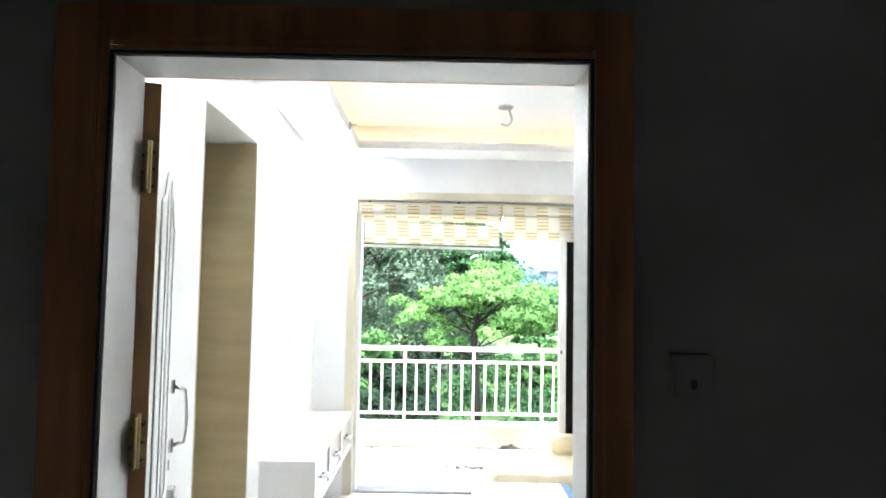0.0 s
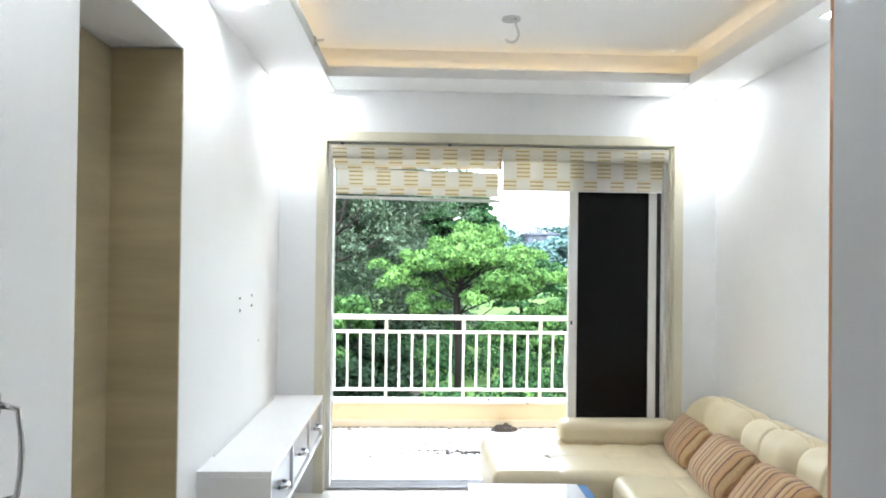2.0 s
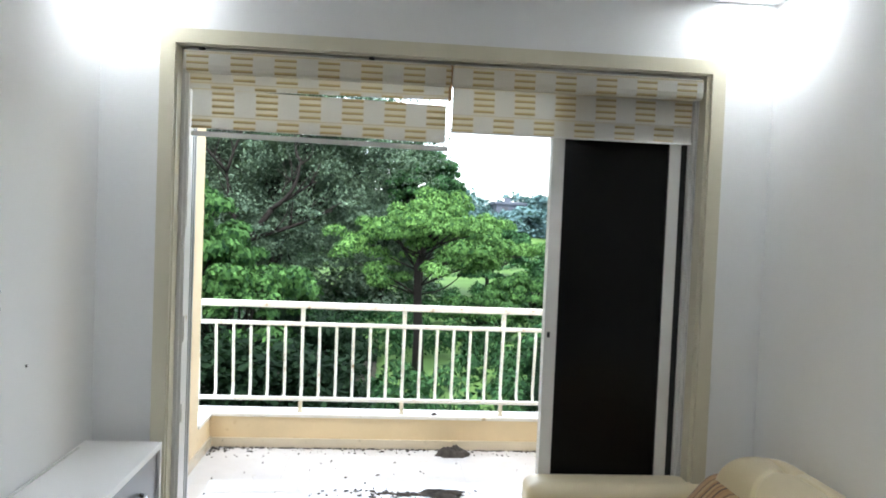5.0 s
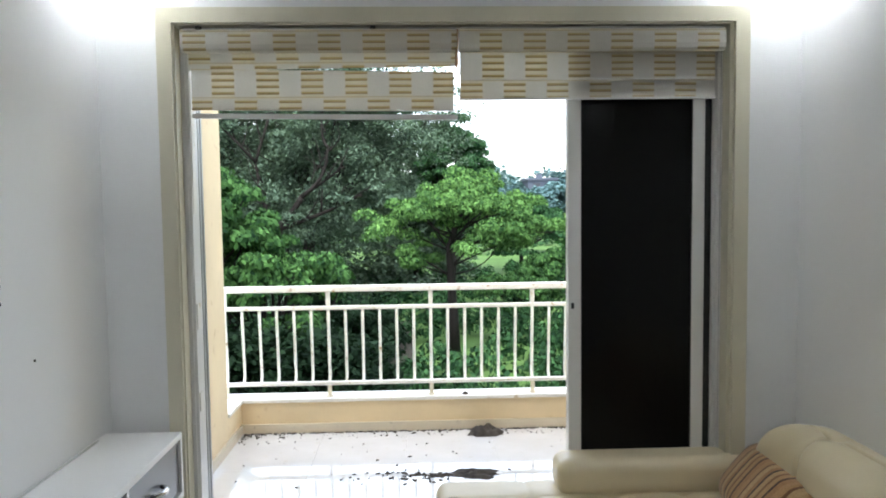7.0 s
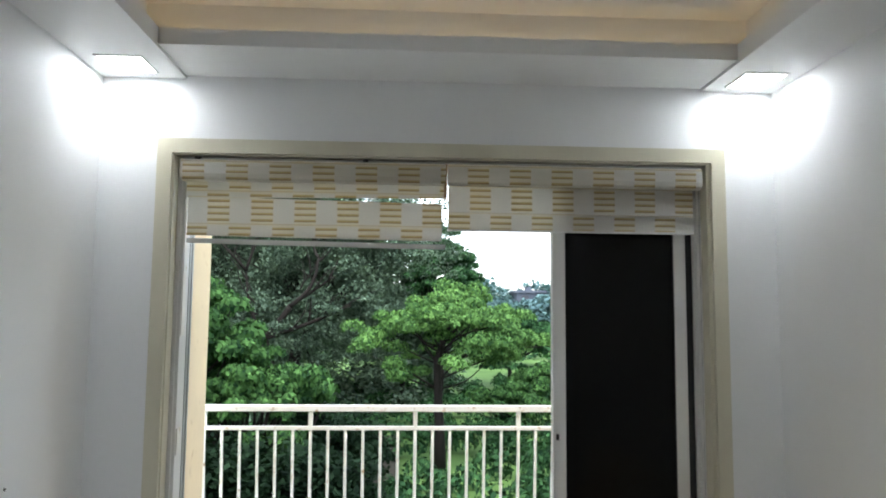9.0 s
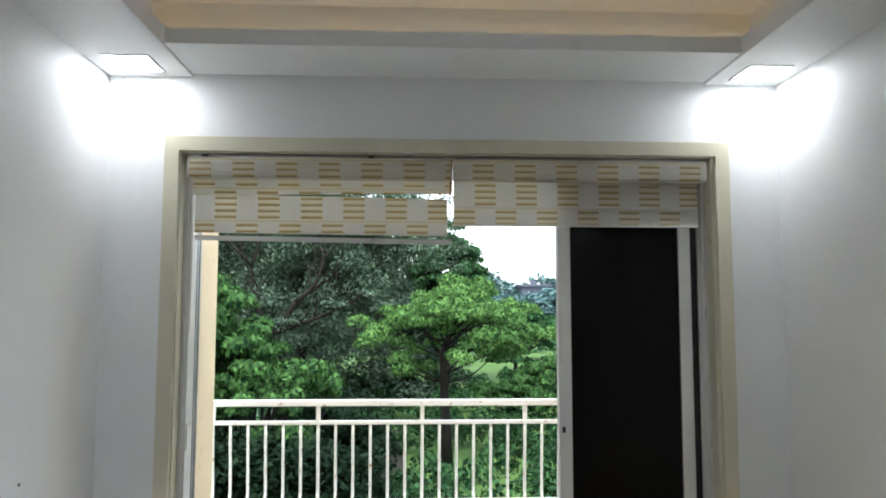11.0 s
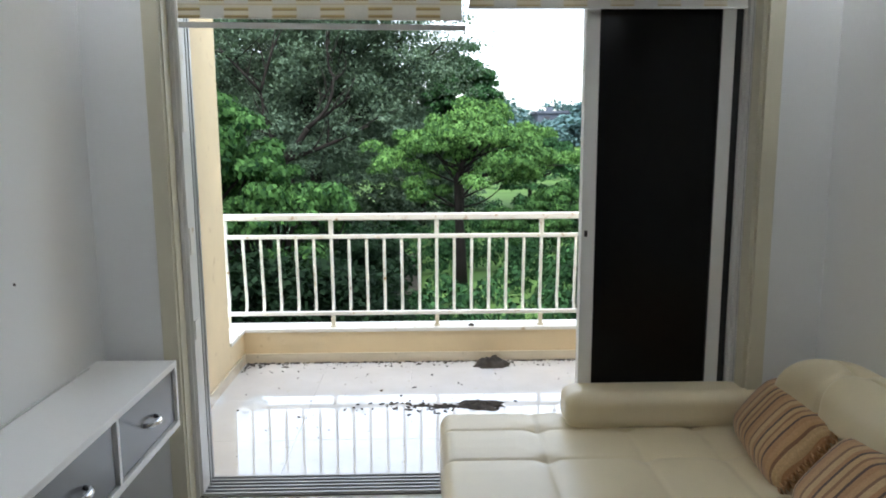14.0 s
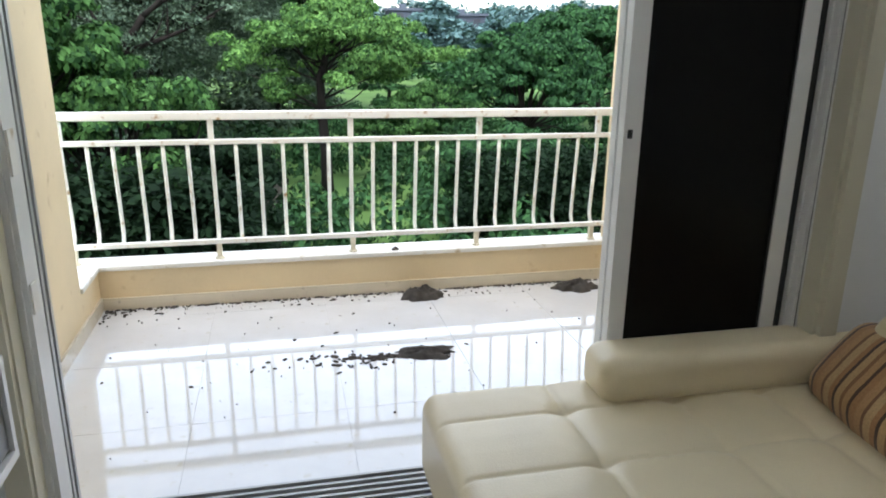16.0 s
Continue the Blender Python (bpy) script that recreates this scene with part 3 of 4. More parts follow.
for x0, s in ((FX0, 1), (FX1, -1)):
    a, b = sorted((x0, x0 + s * 0.045))
    part("jamb", boxes((a, b, FY0, FY1, 0, FZ - 0.045)), ALU, win)
    a, b = sorted((x0 + s * 0.045, x0 + s * 0.058))
    part("jamb_cover", boxes((a, b, 5.745, 5.835, 0, FZ - 0.045)), ALU, win)
    for y in (5.850, 5.887):
        part("jamb_channel", boxes((a, b, y, y + 0.018, 0, FZ - 0.045)), TRACK, win, "grey aluminium channel")
        part("channel_groove", boxes((x0 + s * 0.046, x0 + s * 0.048, y - 0.016, y, FL, FZ - 0.045) if s > 0 else (x0 - 0.048, x0 - 0.046, y - 0.016, y, FL, FZ - 0.045)), BLACK, win, "dark groove")
sill = part("sill_track", boxes((FX0 + 0.045, FX1 - 0.045, FY0, FY1, FL - 0.03, FL + 0.002)), BLACK, win, "dark grooved sill track")
part("sill_curb", boxes((FX0 + 0.03, FX1 - 0.03, FY0, YW1, 0, FL - 0.03)), CAP, win, "white curb under the track")
for y in (5.738, 5.768, 5.798, 5.828, 5.858, 5.888):
    part("sill_rail", boxes((FX0 + 0.058, FX1 - 0.058, y, y + 0.010, FL + 0.002, FL + 0.016)), TRACK, sill, "grey aluminium rail")


def sash(x0, x1, y, z1):
    s = part("sash", boxes((x0, x0 + 0.055, y - 0.018, y + 0.018, FL + 0.018, z1), (x1 - 0.052, x1, y - 0.018, y + 0.018, FL + 0.018, z1),
                           (x0 + 0.055, x1 - 0.052, y - 0.018, y + 0.018, FL + 0.018, 0.19), (x0 + 0.055, x1 - 0.052, y - 0.018, y + 0.018, z1 - 0.055, z1)), ALU, win)
    part("glass_pane", boxes((x0 + 0.055, x1 - 0.052, y - 0.004, y + 0.004, 0.19, z1 - 0.055)), GLASS, s, "black tinted glass")
    for e in (x0 + 0.055, x1 - 0.055):
        part("gasket", boxes((e, e + 0.003, y - 0.012, y - 0.004, 0.19, z1 - 0.055)), BLACK, s)
    return s


for z0, z1, d in ((1.62, 2.33, 0.004), (1.13, 1.24, 0.006), (0.78, 0.86, 0.006)):
    part("keeper_plate", block(FX0 + 0.058, FX0 + 0.058 + d, 5.752, 5.796, z0, z1, 0.0015), CAP, win, "white keeper plate")
front = sash(1.028, 1.620, 5.795, 2.30)
part("brush_seal", boxes((1.620, 1.654, 5.792, 5.804, FL + 0.02, 2.30)), BLACK, front, "black brush seal")
part("seal_strip", boxes((1.654, 1.662, 5.772, 5.800, FL + 0.02, 2.30)), ALU, win)
part("rubber_seal", boxes((1.673, 1.677, 5.742, 5.786, FL + 0.02, 2.30)), BLACK, win, "black rubber seal")
part("lock", block(1.040, 1.052, 5.770, 5.777, 1.19, 1.215), BLACK, front, "small black lock")
sash(1.04, 1.620, 5.866, 2.30)

# ---------------------------------------------------------------- roller blinds
def blind(x0, x1, roll_cloth, label):
    """Cloth-covered cassette with rounded front, on the head of the opening."""
    w = x1 - x0
    b = thing("roller_blind", (x0, 5.712, 2.362), label, "blind", "roller blinds in the balcony opening")
    bm = bmesh.new()
    prof = [(0.02, -0.004), (-0.036, -0.004), (-0.043, -0.012), (-0.046, -0.03), (-0.046, -0.065), (-0.042, -0.083), (-0.034, -0.092), (0.0, -0.092), (0.02, -0.08)]
    ends = [[bm.verts.new((x, y, z)) for y, z in prof] for x in (0.0, w)]
    for k in range(len(prof)):
        j = (k + 1) % len(prof)
        bm.faces.new((ends[0][k], ends[0][j], ends[1][j], ends[1][k]))
    bm.faces.new(ends[0][::-1])
    bm.faces.new(ends[1])
    part("valance", bm, roll_cloth, b)
    part("head_rail", boxes((0.004, w - 0.004, -0.03, 0.02, -0.004, 0.004)), TRACK, b, "grey head rail")
    return b, w


def cloth_length(parent, x0, x1, top, bottom, y, cloth, tilt=0.0):
    """A flat length of thin cloth with faint ripples; tilt drops the far end of its top edge."""
    bm, cols, n = bmesh.new(), [], 28
    for k in range(n + 1):
        x, f = x0 + (x1 - x0) * k / n, k / n
        ripple = 0.003 * math.sin(9 * x + 7 * bottom)
        cols.append([bm.verts.new((x, y + dy + ripple, z)) for dy in (0, 0.002) for z in (top - tilt * f, bottom - tilt * 0.7 * f)])
    for a, c in zip(cols, cols[1:]):
        for i, j in ((0, 1), (1, 3), (3, 2), (2, 0)):
            bm.faces.new((a[i], c[i], c[j], a[j]))
    bm.faces.new([cols[0][i] for i in (0, 1, 3, 2)])
    bm.faces.new([cols[-1][i] for i in (2, 3, 1, 0)])
    return part("cloth", bm, cloth, parent)


def slanted_bar(x0, x1, y0, y1, top, bottom, drop):
    bm = boxes((x0, x1, y0, y1, bottom, top))
    for v in bm.verts:
        v.co.z -= drop * (v.co.x - x0) / (x1 - x0)
    return bm


b, w = blind(-0.557, 0.551, FABRIC_ROLL, "beige checked roller blind, part raised and hanging askew")
cloth_length(b, 0.012, w, -0.075, -0.158, 0.018, FABRIC_ROLL, -0.020)
cloth_length(b, 0.032, w - 0.014, -0.157, -0.315, -0.020, FABRIC_LOW, 0.018)
part("bottom_bar", slanted_bar(0.032, w - 0.014, -0.026, -0.012, -0.315, -0.322, 0.011), FABRIC_LOW, b)
part("lower_rail", slanted_bar(0.024, w + 0.002, 0.002, 0.016, -0.332, -0.352, 0.014), ALU, b, "thin white bottom rail")
part("end_plate", block(w - 0.004, w + 0.006, -0.040, 0.02, -0.15, -0.006, 0.002), EDGE, b, "ochre end plate")
for x in (0.06, w - 0.35):
    part("bracket", block(x, x + 0.022, -0.05, 0.0, -0.004, 0.008, 0.002), HOLE, b)
b2, w2 = blind(0.561, 1.660, FABRIC_ROLL_B, "beige checked roller blind, part raised")
cloth_length(b2, 0.004, w2 - 0.026, -0.09, -0.203, -0.002, FABRIC_LOW_B)
part("hem_bar", boxes((0.004, w2 - 0.026, -0.007, -0.003, -0.206, -0.202)), ALU, b2, "thin white hem bar")
cloth_length(b2, 0.004, w2 - 0.026, -0.203, -0.278, 0.003, FABRIC_LOW_B)
part("bottom_bar", boxes((0.0, w2 - 0.024, -0.006, 0.010, -0.286, -0.278)), ALU, b2)
part("clip", block(w2 - 0.010, w2 + 0.006, -0.03, 0.02, -0.07, -0.01, 0.003), ALU, b2)

# ---------------------------------------------------------------- ceiling things
def led_panel(x, y):
    p = thing("led_panel", (x, y, ZS), "square white recessed LED ceiling panel, switched on", "ceiling light", "recessed LED panels in the soffit")
    part("bezel", boxes((-0.092, 0.092, -0.098, -0.088, -0.006, 0.0), (-0.092, 0.092, 0.088, 0.098, -0.006, 0.0), (-0.092, -0.083, -0.088, 0.088, -0.006, 0.0), (0.083, 0.092, -0.088, 0.088, -0.006, 0.0)), CEIL, p)
    part("diffuser", boxes((-0.083, 0.083, -0.088, 0.088, -0.004, -0.001)), LED, p, "glowing white diffuser")


for y in (5.50, 3.95, 2.4):
    led_panel(-0.728, y)
    led_panel(1.828, y)

strip = thing("cove_strip", (0, 0, ZS + 0.032), "warm white LED strip hidden in the ceiling cove", "strip light")
for i in range(11):
    x = LX0 + 0.1 + i * 0.2
    part("segment", boxes((x - 0.07, x + 0.07, LY1 + 0.03, LY1 + 0.042, 0, 0.006)), COVE, strip)
for i in range(16):
    y = LY0 + 0.1 + i * 0.21
    for x in (LX0 - 0.045, LX1 + 0.033):
        part("segment", boxes((x, x + 0.012, y - 0.07, y + 0.07, -0.010, -0.004)), COVE, strip)

hook = thing("fan_hook", (0.487, 4.758, ZC), "bare steel fan hook hanging from the ceiling", "hook")
part("plate", tubed([(0, 0, 0.0), (0, 0, -0.012)], 0.05, 16), CHROME, hook)
part("hook_rod", tubed([(0.02, 0, -0.012), (0.03, 0, -0.05)] + [(0.0 + 0.042 * math.cos(a), 0, -0.085 + 0.045 * math.sin(a)) for a in (0.5, 0.1, -0.4, -0.9, -1.4, -1.9, -2.4)], 0.007, 8), PLASTIC, hook, "", True)
clip = thing("lamp_bracket", (LX0 + 0.003, 4.72, ZS + 0.045), "small grey bracket on the soffit lip", "bracket")
part("base", block(0, 0.012, -0.012, 0.012, -0.03, 0.02, 0.003), PLASTIC, clip)
part("arm", tubed([(0.01, 0, 0), (0.05, 0, 0.005)], 0.006, 8), PLASTIC, clip)

# ---------------------------------------------------------------- wall plugs
for y, z, r in ((4.666, 1.411, 0.007), (4.668, 1.350, 0.009), (4.924, 1.413, 0.007), (4.925, 1.359, 0.007), (5.107, 1.147, 0.005)):
    h = thing("wall_plug", (XL, y, z), "small dark screw hole in the white wall", "screw hole", "screw holes in the wall")
    part("plug", tubed([(0.0, 0, 0), (0.003, 0, 0)], r, 10), HOLE, h)

# ---------------------------------------------------------------- wall-hung media unit
UY0, UY1, UX1, UZ0, UZ1 = 3.985, 5.606, -0.583, 0.475, 0.742
unit = thing("media_unit", (XL, UY0, UZ0), "white wall-hung media unit with glossy grey drawers", "cabinet")
L, D, H = UY1 - UY0, UX1 - XL, UZ1 - UZ0
part("top_board", block(0, D, 0, L, H - 0.025, H, 0.002), UNIT, unit)
part("bottom_board", block(0, D, 0, L, 0, 0.025, 0.002), UNIT, unit)
part("back_board", block(0, 0.01, 0.02, L - 0.02, 0.025, H - 0.025), UNIT, unit)
for y in (0.0, L - 0.02):
    part("side_board", block(0.001, D - 0.001, y, y + 0.02, 0.025, H - 0.025, 0.001), UNIT, unit)
for k in (1, 2):
    part("divider", block(0.01, D - 0.002, L * k / 3 - 0.009, L * k / 3 + 0.009, 0.025, H - 0.025, 0.001), UNIT, unit)
for k in range(3):
    y0, y1 = L * k / 3 + 0.022, L * (k + 1) / 3 - 0.022
    d = part("drawer", block(0.03, D - 0.012, y0, y1, 0.03, H - 0.03, 0.002), DRAWER, unit, "glossy grey drawer front")
    yc, zc = (y0 + y1) / 2, H / 2 - 0.005
    part("drawer_handle", tubed([(D - 0.014, yc - 0.05, zc), (D + 0.010, yc - 0.042, zc), (D + 0.02, yc - 0.02, zc), (D + 0.022, yc, zc), (D + 0.02, yc + 0.02, zc), (D + 0.010, yc + 0.042, zc), (D - 0.014, yc + 0.05, zc)],
                                 [0.008, 0.009, 0.011, 0.012, 0.011, 0.009, 0.008], 10), CHROME, d, "chrome bow handle", True)
cable = thing("cable", (XL + 0.012, 4.2, UZ1), "thin white cable lying along the wall", "cable")
part("cord", tubed([(0, 0, 0.004), (0.004, 0.4, 0.004), (0, 0.9, 0.004), (0.006, 1.3, 0.004)], 0.004, 6), PLASTIC, cable)

# ---------------------------------------------------------------- sofa
def tufted(xs, ys, depth, crown, w, d):
    """Pressed seams along the given lines, and buttons where they cross, on the upper side."""
    def shape(x, y, z):
        if z > 0.02:
            edge = min(1.0, max(0.0, (w / 2 - abs(x)) / 0.03)) * min(1.0, max(0.0, (d / 2 - abs(y)) / 0.03))
            g = max([math.exp(-((x - c) / 0.0075) ** 2) for c in xs] + [math.exp(-((y - c) / 0.0075) ** 2) for c in ys])
            b = max([math.exp(-((x - c) ** 2 + (y - e) ** 2) / 0.035 ** 2) for c in xs for e in ys])
            near = min(min(abs(x - c) for c in xs), min(abs(y - c) for c in ys))
            puff = crown * min(1.0, near / 0.1) ** 0.6
            z = z - depth * 0.27 * g * edge - depth * 1.1 * b + puff * edge
        return x, y, z
    return shape


def back_shape(x, y, z):
    """Rounded back: one seam along the crest, one across the middle, a button where they meet."""
    crest = math.exp(-((x + 0.015) / 0.008) ** 2) if z > 0.05 else 0.0
    waist = math.exp(-((z - 0.02) / 0.012) ** 2) if x < 0 else 0.0
    mid = math.exp(-(y / 0.008) ** 2) if (x < 0.08 and z > -0.08) or z > 0.1 else 0.0
    b = math.exp(-((x + 0.015) ** 2 + y ** 2) / 0.04 ** 2) if z > 0.05 else 0.0
    pull = 0.02 * max(crest, mid) + 0.02 * waist + 0.018 * b
    length = math.hypot(x, z) or 1.0
    return x - pull * x / length, y, z - pull * z / length


def end_back(x, y, z):
    """The back beside the arm, its far end sloping down."""
    x, y, z = back_shape(x, y, z)
    fall = max(0.0, (y - 0.08) / 0.33)
    return x + 0.02 * fall ** 2 * (1 if x < 0 else 0), y, z - 0.13 * fall ** 2 * max(0.0, min(1.0, (z + 0.1) / 0.2))


sofa = thing("sofa", (0, 0, 0), "cream leather L-shaped sofa with tufted seat and low arm", "sofa")


def cushion(name, x0, x1, y0, y1, z0, z1, r, cuts, shape=None, lean=0.0, label=""):
    bm = soft_box((x1 - x0, y1 - y0, z1 - z0), r, cuts, shape)
    ob = part(name, bm, LEATHER, sofa, label, True)
    ob.matrix_local = pose((x0 + x1) / 2, (y0 + y1) / 2, (z0 + z1) / 2, 0, lean, 0)
    return ob


cushion("chaise_seat", 0.445, 1.97, 5.0, 5.815, 0.16, 0.430, 0.05, 140, tufted([-0.375, -0.02, 0.268], [-0.06, 0.21], 0.014, 0.006, 1.525, 0.815), 0, "tufted chaise seat")
cushion("seat", 1.105, 1.97, 3.62, 4.985, 0.16, 0.425, 0.055, 110, tufted([-0.11, 0.2], [-0.36, 0.0, 0.36], 0.018, 0.007, 0.865, 1.365), 0, "tufted seat")
cushion("arm", 0.952, 1.93, 5.610, 5.80, 0.415, 0.574, 0.055, 24, None, 0, "low padded arm")
for y0, y1 in ((4.765, 5.545), (4.215, 4.765), (3.66, 4.215)):
    cushion("back_cushion", 1.69, 1.965, y0, y1, 0.38, 0.81, 0.11, 90, end_back if y1 > 5.5 else back_shape, 7, "tufted back cushion")
part("plinth", boxes((0.50, 1.93, 5.05, 5.63, FL + 0.03, 0.17), (1.16, 1.93, 3.68, 5.05, FL + 0.03, 0.17)), BLACK, sofa)
for x, y in ((0.53, 5.08), (0.53, 5.60), (1.88, 5.60), (1.2, 3.72), (1.88, 3.72)):
    part("foot", tubed([(x, y, FL), (x, y, FL + 0.035)], 0.025, 10), CHROME, sofa)


def pillow(x, y, z, length, height, thick, lean, yaw):
    p = thing("striped_pillow", (0, 0, 0), "brown and tan striped pillow leaning on the sofa back", "pillow", "striped pillows on the sofa")

    def shape(a, b, c):
        f = (1 - abs(2 * a / height) ** 3) * (1 - abs(2 * b / length) ** 4)
        ridge = 0.0045 * math.sin(b * 2 * math.pi / 0.038) * (1 if abs(c) > 0.01 else 0)
        pinch = 1 - 0.08 * (2 * b / length) ** 2
        return a * pinch, b, c * (0.32 + 0.68 * max(0, f) ** 0.6) + math.copysign(ridge, c)
    body = part("cushion_body", soft_box((height, length, thick), thick * 0.42, 56, shape), STRIPES, p, "", True)
    body.matrix_local = Matrix.Identity(4)
    fringe = bmesh.new()
    for k in range(52):
        a = -height * 0.44 + height * 0.88 * k / 51
        w = 0.010 * math.sin(k * 2.1) + 0.004 * math.sin(k * 5.3)
        bx(fringe, a - 0.0022, a + 0.0022, -length / 2 - 0.016 - 0.006 * math.sin(k * 1.7), -length / 2 + 0.012, w - 0.006, w + 0.006)
    part("fringe", fringe, EDGE, p, "brown tasselled edge")
    p.matrix_world = pose(x, y, z, 0, lean, yaw)
    return p


pillow(1.675, 5.325, 0.54, 0.545, 0.305, 0.16, -52, -9)
pillow(1.63, 4.74, 0.545, 0.54, 0.325, 0.16, -50, -6)
pillow(1.61, 4.16, 0.545, 0.50, 0.325, 0.16, -50, 3)

# ---------------------------------------------------------------- low table
table = thing("coffee_table", (0.57, 4.2, FL), "low coffee table with white glass top and black frame", "table")
part("tabletop", block(-0.28, 0.31, -0.19, 0.645, 0.300, 0.320, 0.003), TABLETOP, table)
part("inset_frame", boxes((-0.30, 0.30, -0.23, -0.193, 0.295, 0.321), (-0.30, 0.30, -0.70, -0.66, 0.295, 0.321), (-0.30, -0.262, -0.66, -0.23, 0.295, 0.321), (0.262, 0.30, -0.66, -0.23, 0.295, 0.321)), BLACK, table, "black frame")
part("inset_glass", boxes((-0.262, 0.262, -0.66, -0.23, 0.305, 0.315)), BLUE, table, "pale blue glass")
part("side_glass", boxes((0.313, 0.36, -0.19, 0.645, 0.298, 0.316)), BLUE, table, "pale blue glass edge")
part("apron", boxes((-0.27, 0.29, -0.69, 0.63, 0.230, 0.295)), BLACK, table)
for x in (-0.25, 0.27):
    for y in (-0.66, 0.60):
        part("leg", block(x - 0.02, x + 0.02, y - 0.02, y + 0.02, 0, 0.23, 0.003), BLACK, table)

# ---------------------------------------------------------------- balcony railing
rail = thing("railing", (0, BY + 0.05, 0.252), "cream painted steel balcony railing with rust spots", "railing")
RY = 0.0
part("top_rail", block(BX0 - 0.16, BX1 + 0.02, RY - 0.026, RY + 0.026, 0.772, 0.816, 0.006), RAIL, rail)
part("middle_rail", block(BX0 - 0.16, BX1 + 0.02, RY - 0.015, RY + 0.015, 0.640, 0.668, 0.004), RAIL, rail)
part("bottom_rail", block(BX0 - 0.16, BX1 + 0.02, RY - 0.015, RY + 0.015, 0.085, 0.112, 0.004), RAIL, rail)
PX = [-0.279 + 0.748 * k for k in range(-1, 5)]


def bellied_bar(x, r):
    return tubed([(x, RY, 0.645), (x, RY + 0.004, 0.55), (x, RY + 0.024, 0.34), (x, RY + 0.036, 0.2), (x, RY + 0.038, 0.155), (x, RY + 0.026, 0.125), (x, RY + 0.004, 0.10)], r, 8)


for x in PX:
    if BX0 - 0.15 < x < BX1:
        part("post_head", block(x - 0.015, x + 0.015, RY - 0.015, RY + 0.015, 0.667, 0.775, 0.003), RAIL, rail)
        part("post_bar", bellied_bar(x, 0.0115), RAIL, rail, "", True)
        p = part("post_foot", block(x - 0.014, x + 0.014, RY - 0.014, RY + 0.014, 0.0, 0.087, 0.003), RUSTY, rail, "rust-stained post foot")
        part("base_collar", tubed([(x, RY, 0.0), (x, RY, 0.010)], 0.026, 12), RUSTY, p)
for k, x0 in enumerate(PX[:-1]):
    for j in range(1, 6):
        x = x0 + 0.748 * j / 6
        if BX0 - 0.15 < x < BX1 - 0.02:
            part("baluster", bellied_bar(x, 0.0105), RAIL, rail, "", True)

# ---------------------------------------------------------------- dirt on the balcony
def heap(name, x, y, sx, sy, h, seed, label, streak=0.0):
    """Low lumpy mound with an uneven rim; streak breaks the rim into thin tongues."""
    bm = bmesh.new()
    rings, spokes = 16, 40
    mid = bm.verts.new((0, 0, h))
    rows = []
    for i in range(1, rings + 1):
        row = []
        for k in range(spokes):
            a, f = 2 * math.pi * k / spokes, i / rings
            ca, sa = math.cos(a), math.sin(a)
            rim = 0.8 + 0.3 * noise.noise(Vector((ca * 1.6 + seed, sa * 1.6, 0))) + (0.16 + 0.5 * streak) * noise.noise(Vector((ca * 5, sa * 5 + seed, 2)))
            px, py = f * rim * ca, f * rim * sa
            lump = noise.noise(Vector((px * 3 + seed, py * 3, 1))) + 0.6 * noise.noise(Vector((px * 8, py * 8 + seed, 4)))
            z = h * (1 - f ** 3) * (0.8 + 0.75 * lump) + h * 0.06 * (1 - f)
            row.append(bm.verts.new((px * sx, py * sy, max(0.0, z) if i < rings else -0.001)))
        rows.append(row)
    for k in range(spokes):
        j = (k + 1) % spokes
        bm.faces.new((mid, rows[0][k], rows[0][j]))
        for p, q in zip(rows, rows[1:]):
            bm.faces.new((p[k], q[k], q[j], p[j]))
    t = thing(name, (x, y, 0.001), label, "dirt")
    part("soil", bm, DIRT, t, "", True)


heap("dirt_heap", 0.845, 7.765, 0.185, 0.10, 0.055, 3, "dark heap of damp dirt on the balcony floor")
heap("dirt_heap", 1.80, 7.73, 0.17, 0.09, 0.05, 8, "dark heap of damp dirt on the balcony floor")
heap("dirt_patch", 0.715, 7.0, 0.17, 0.10, 0.022, 5, "thin damp patch of dirt on balcony tiles", 0.8)
heap("dirt_patch", 0.50, 6.985, 0.12, 0.035, 0.008, 9, "thin damp patch of dirt on balcony tiles", 1.0)
heap("dirt_patch", 0.36, 7.0, 0.06, 0.018, 0.005, 14, "thin damp patch of dirt on balcony tiles", 1.0)
heap("dirt_lump", 0.715, BY + 0.03, 0.03, 0.02, 0.02, 12, "small lump of dirt on the parapet")
bpy.data.objects["dirt_lump"].location.z = 0.25
rng = np.random.default_rng(4)
bits = bmesh.new()


def bit(x, y, s):
    m = Matrix.LocRotScale((x, y, 0.002), Euler((0, 0, rng.random() * 6.3)), (s * (0.7 + rng.random()), s * (0.4 + 0.5 * rng.random()), 0.006))
    bmesh.ops.create_icosphere(bits, subdivisions=1, radius=1, matrix=m)


for k in range(330):
    bit(BX0 + 0.05 + 2.8 * rng.random(), BY - 0.014 - 0.14 * rng.random() ** 4.0, 0.002 + 0.010 * rng.random() ** 3)
for k in range(90):
    bit(0.42 + 0.2 * rng.normal(), 6.99 + 0.05 * rng.normal(), 0.003 + 0.016 * rng.random() ** 2)
for k in range(260):
    bit(BX0 + 0.02 + 2.9 * rng.random(), BY - 0.012 - 0.02 * rng.random(), 0.004 + 0.010 * rng.random() ** 2)
for k in range(40):
    bit(BX0 + 0.03 + 0.3 * rng.random() ** 2, BY - 0.03 - 0.22 * rng.random() ** 2, 0.004 + 0.015 * rng.random() ** 2)
for k in range(60):
    bit(BX0 + 0.1 + 2.6 * rng.random(), 6.3 + 1.5 * rng.random(), 0.0015 + 0.006 * rng.random() ** 2)
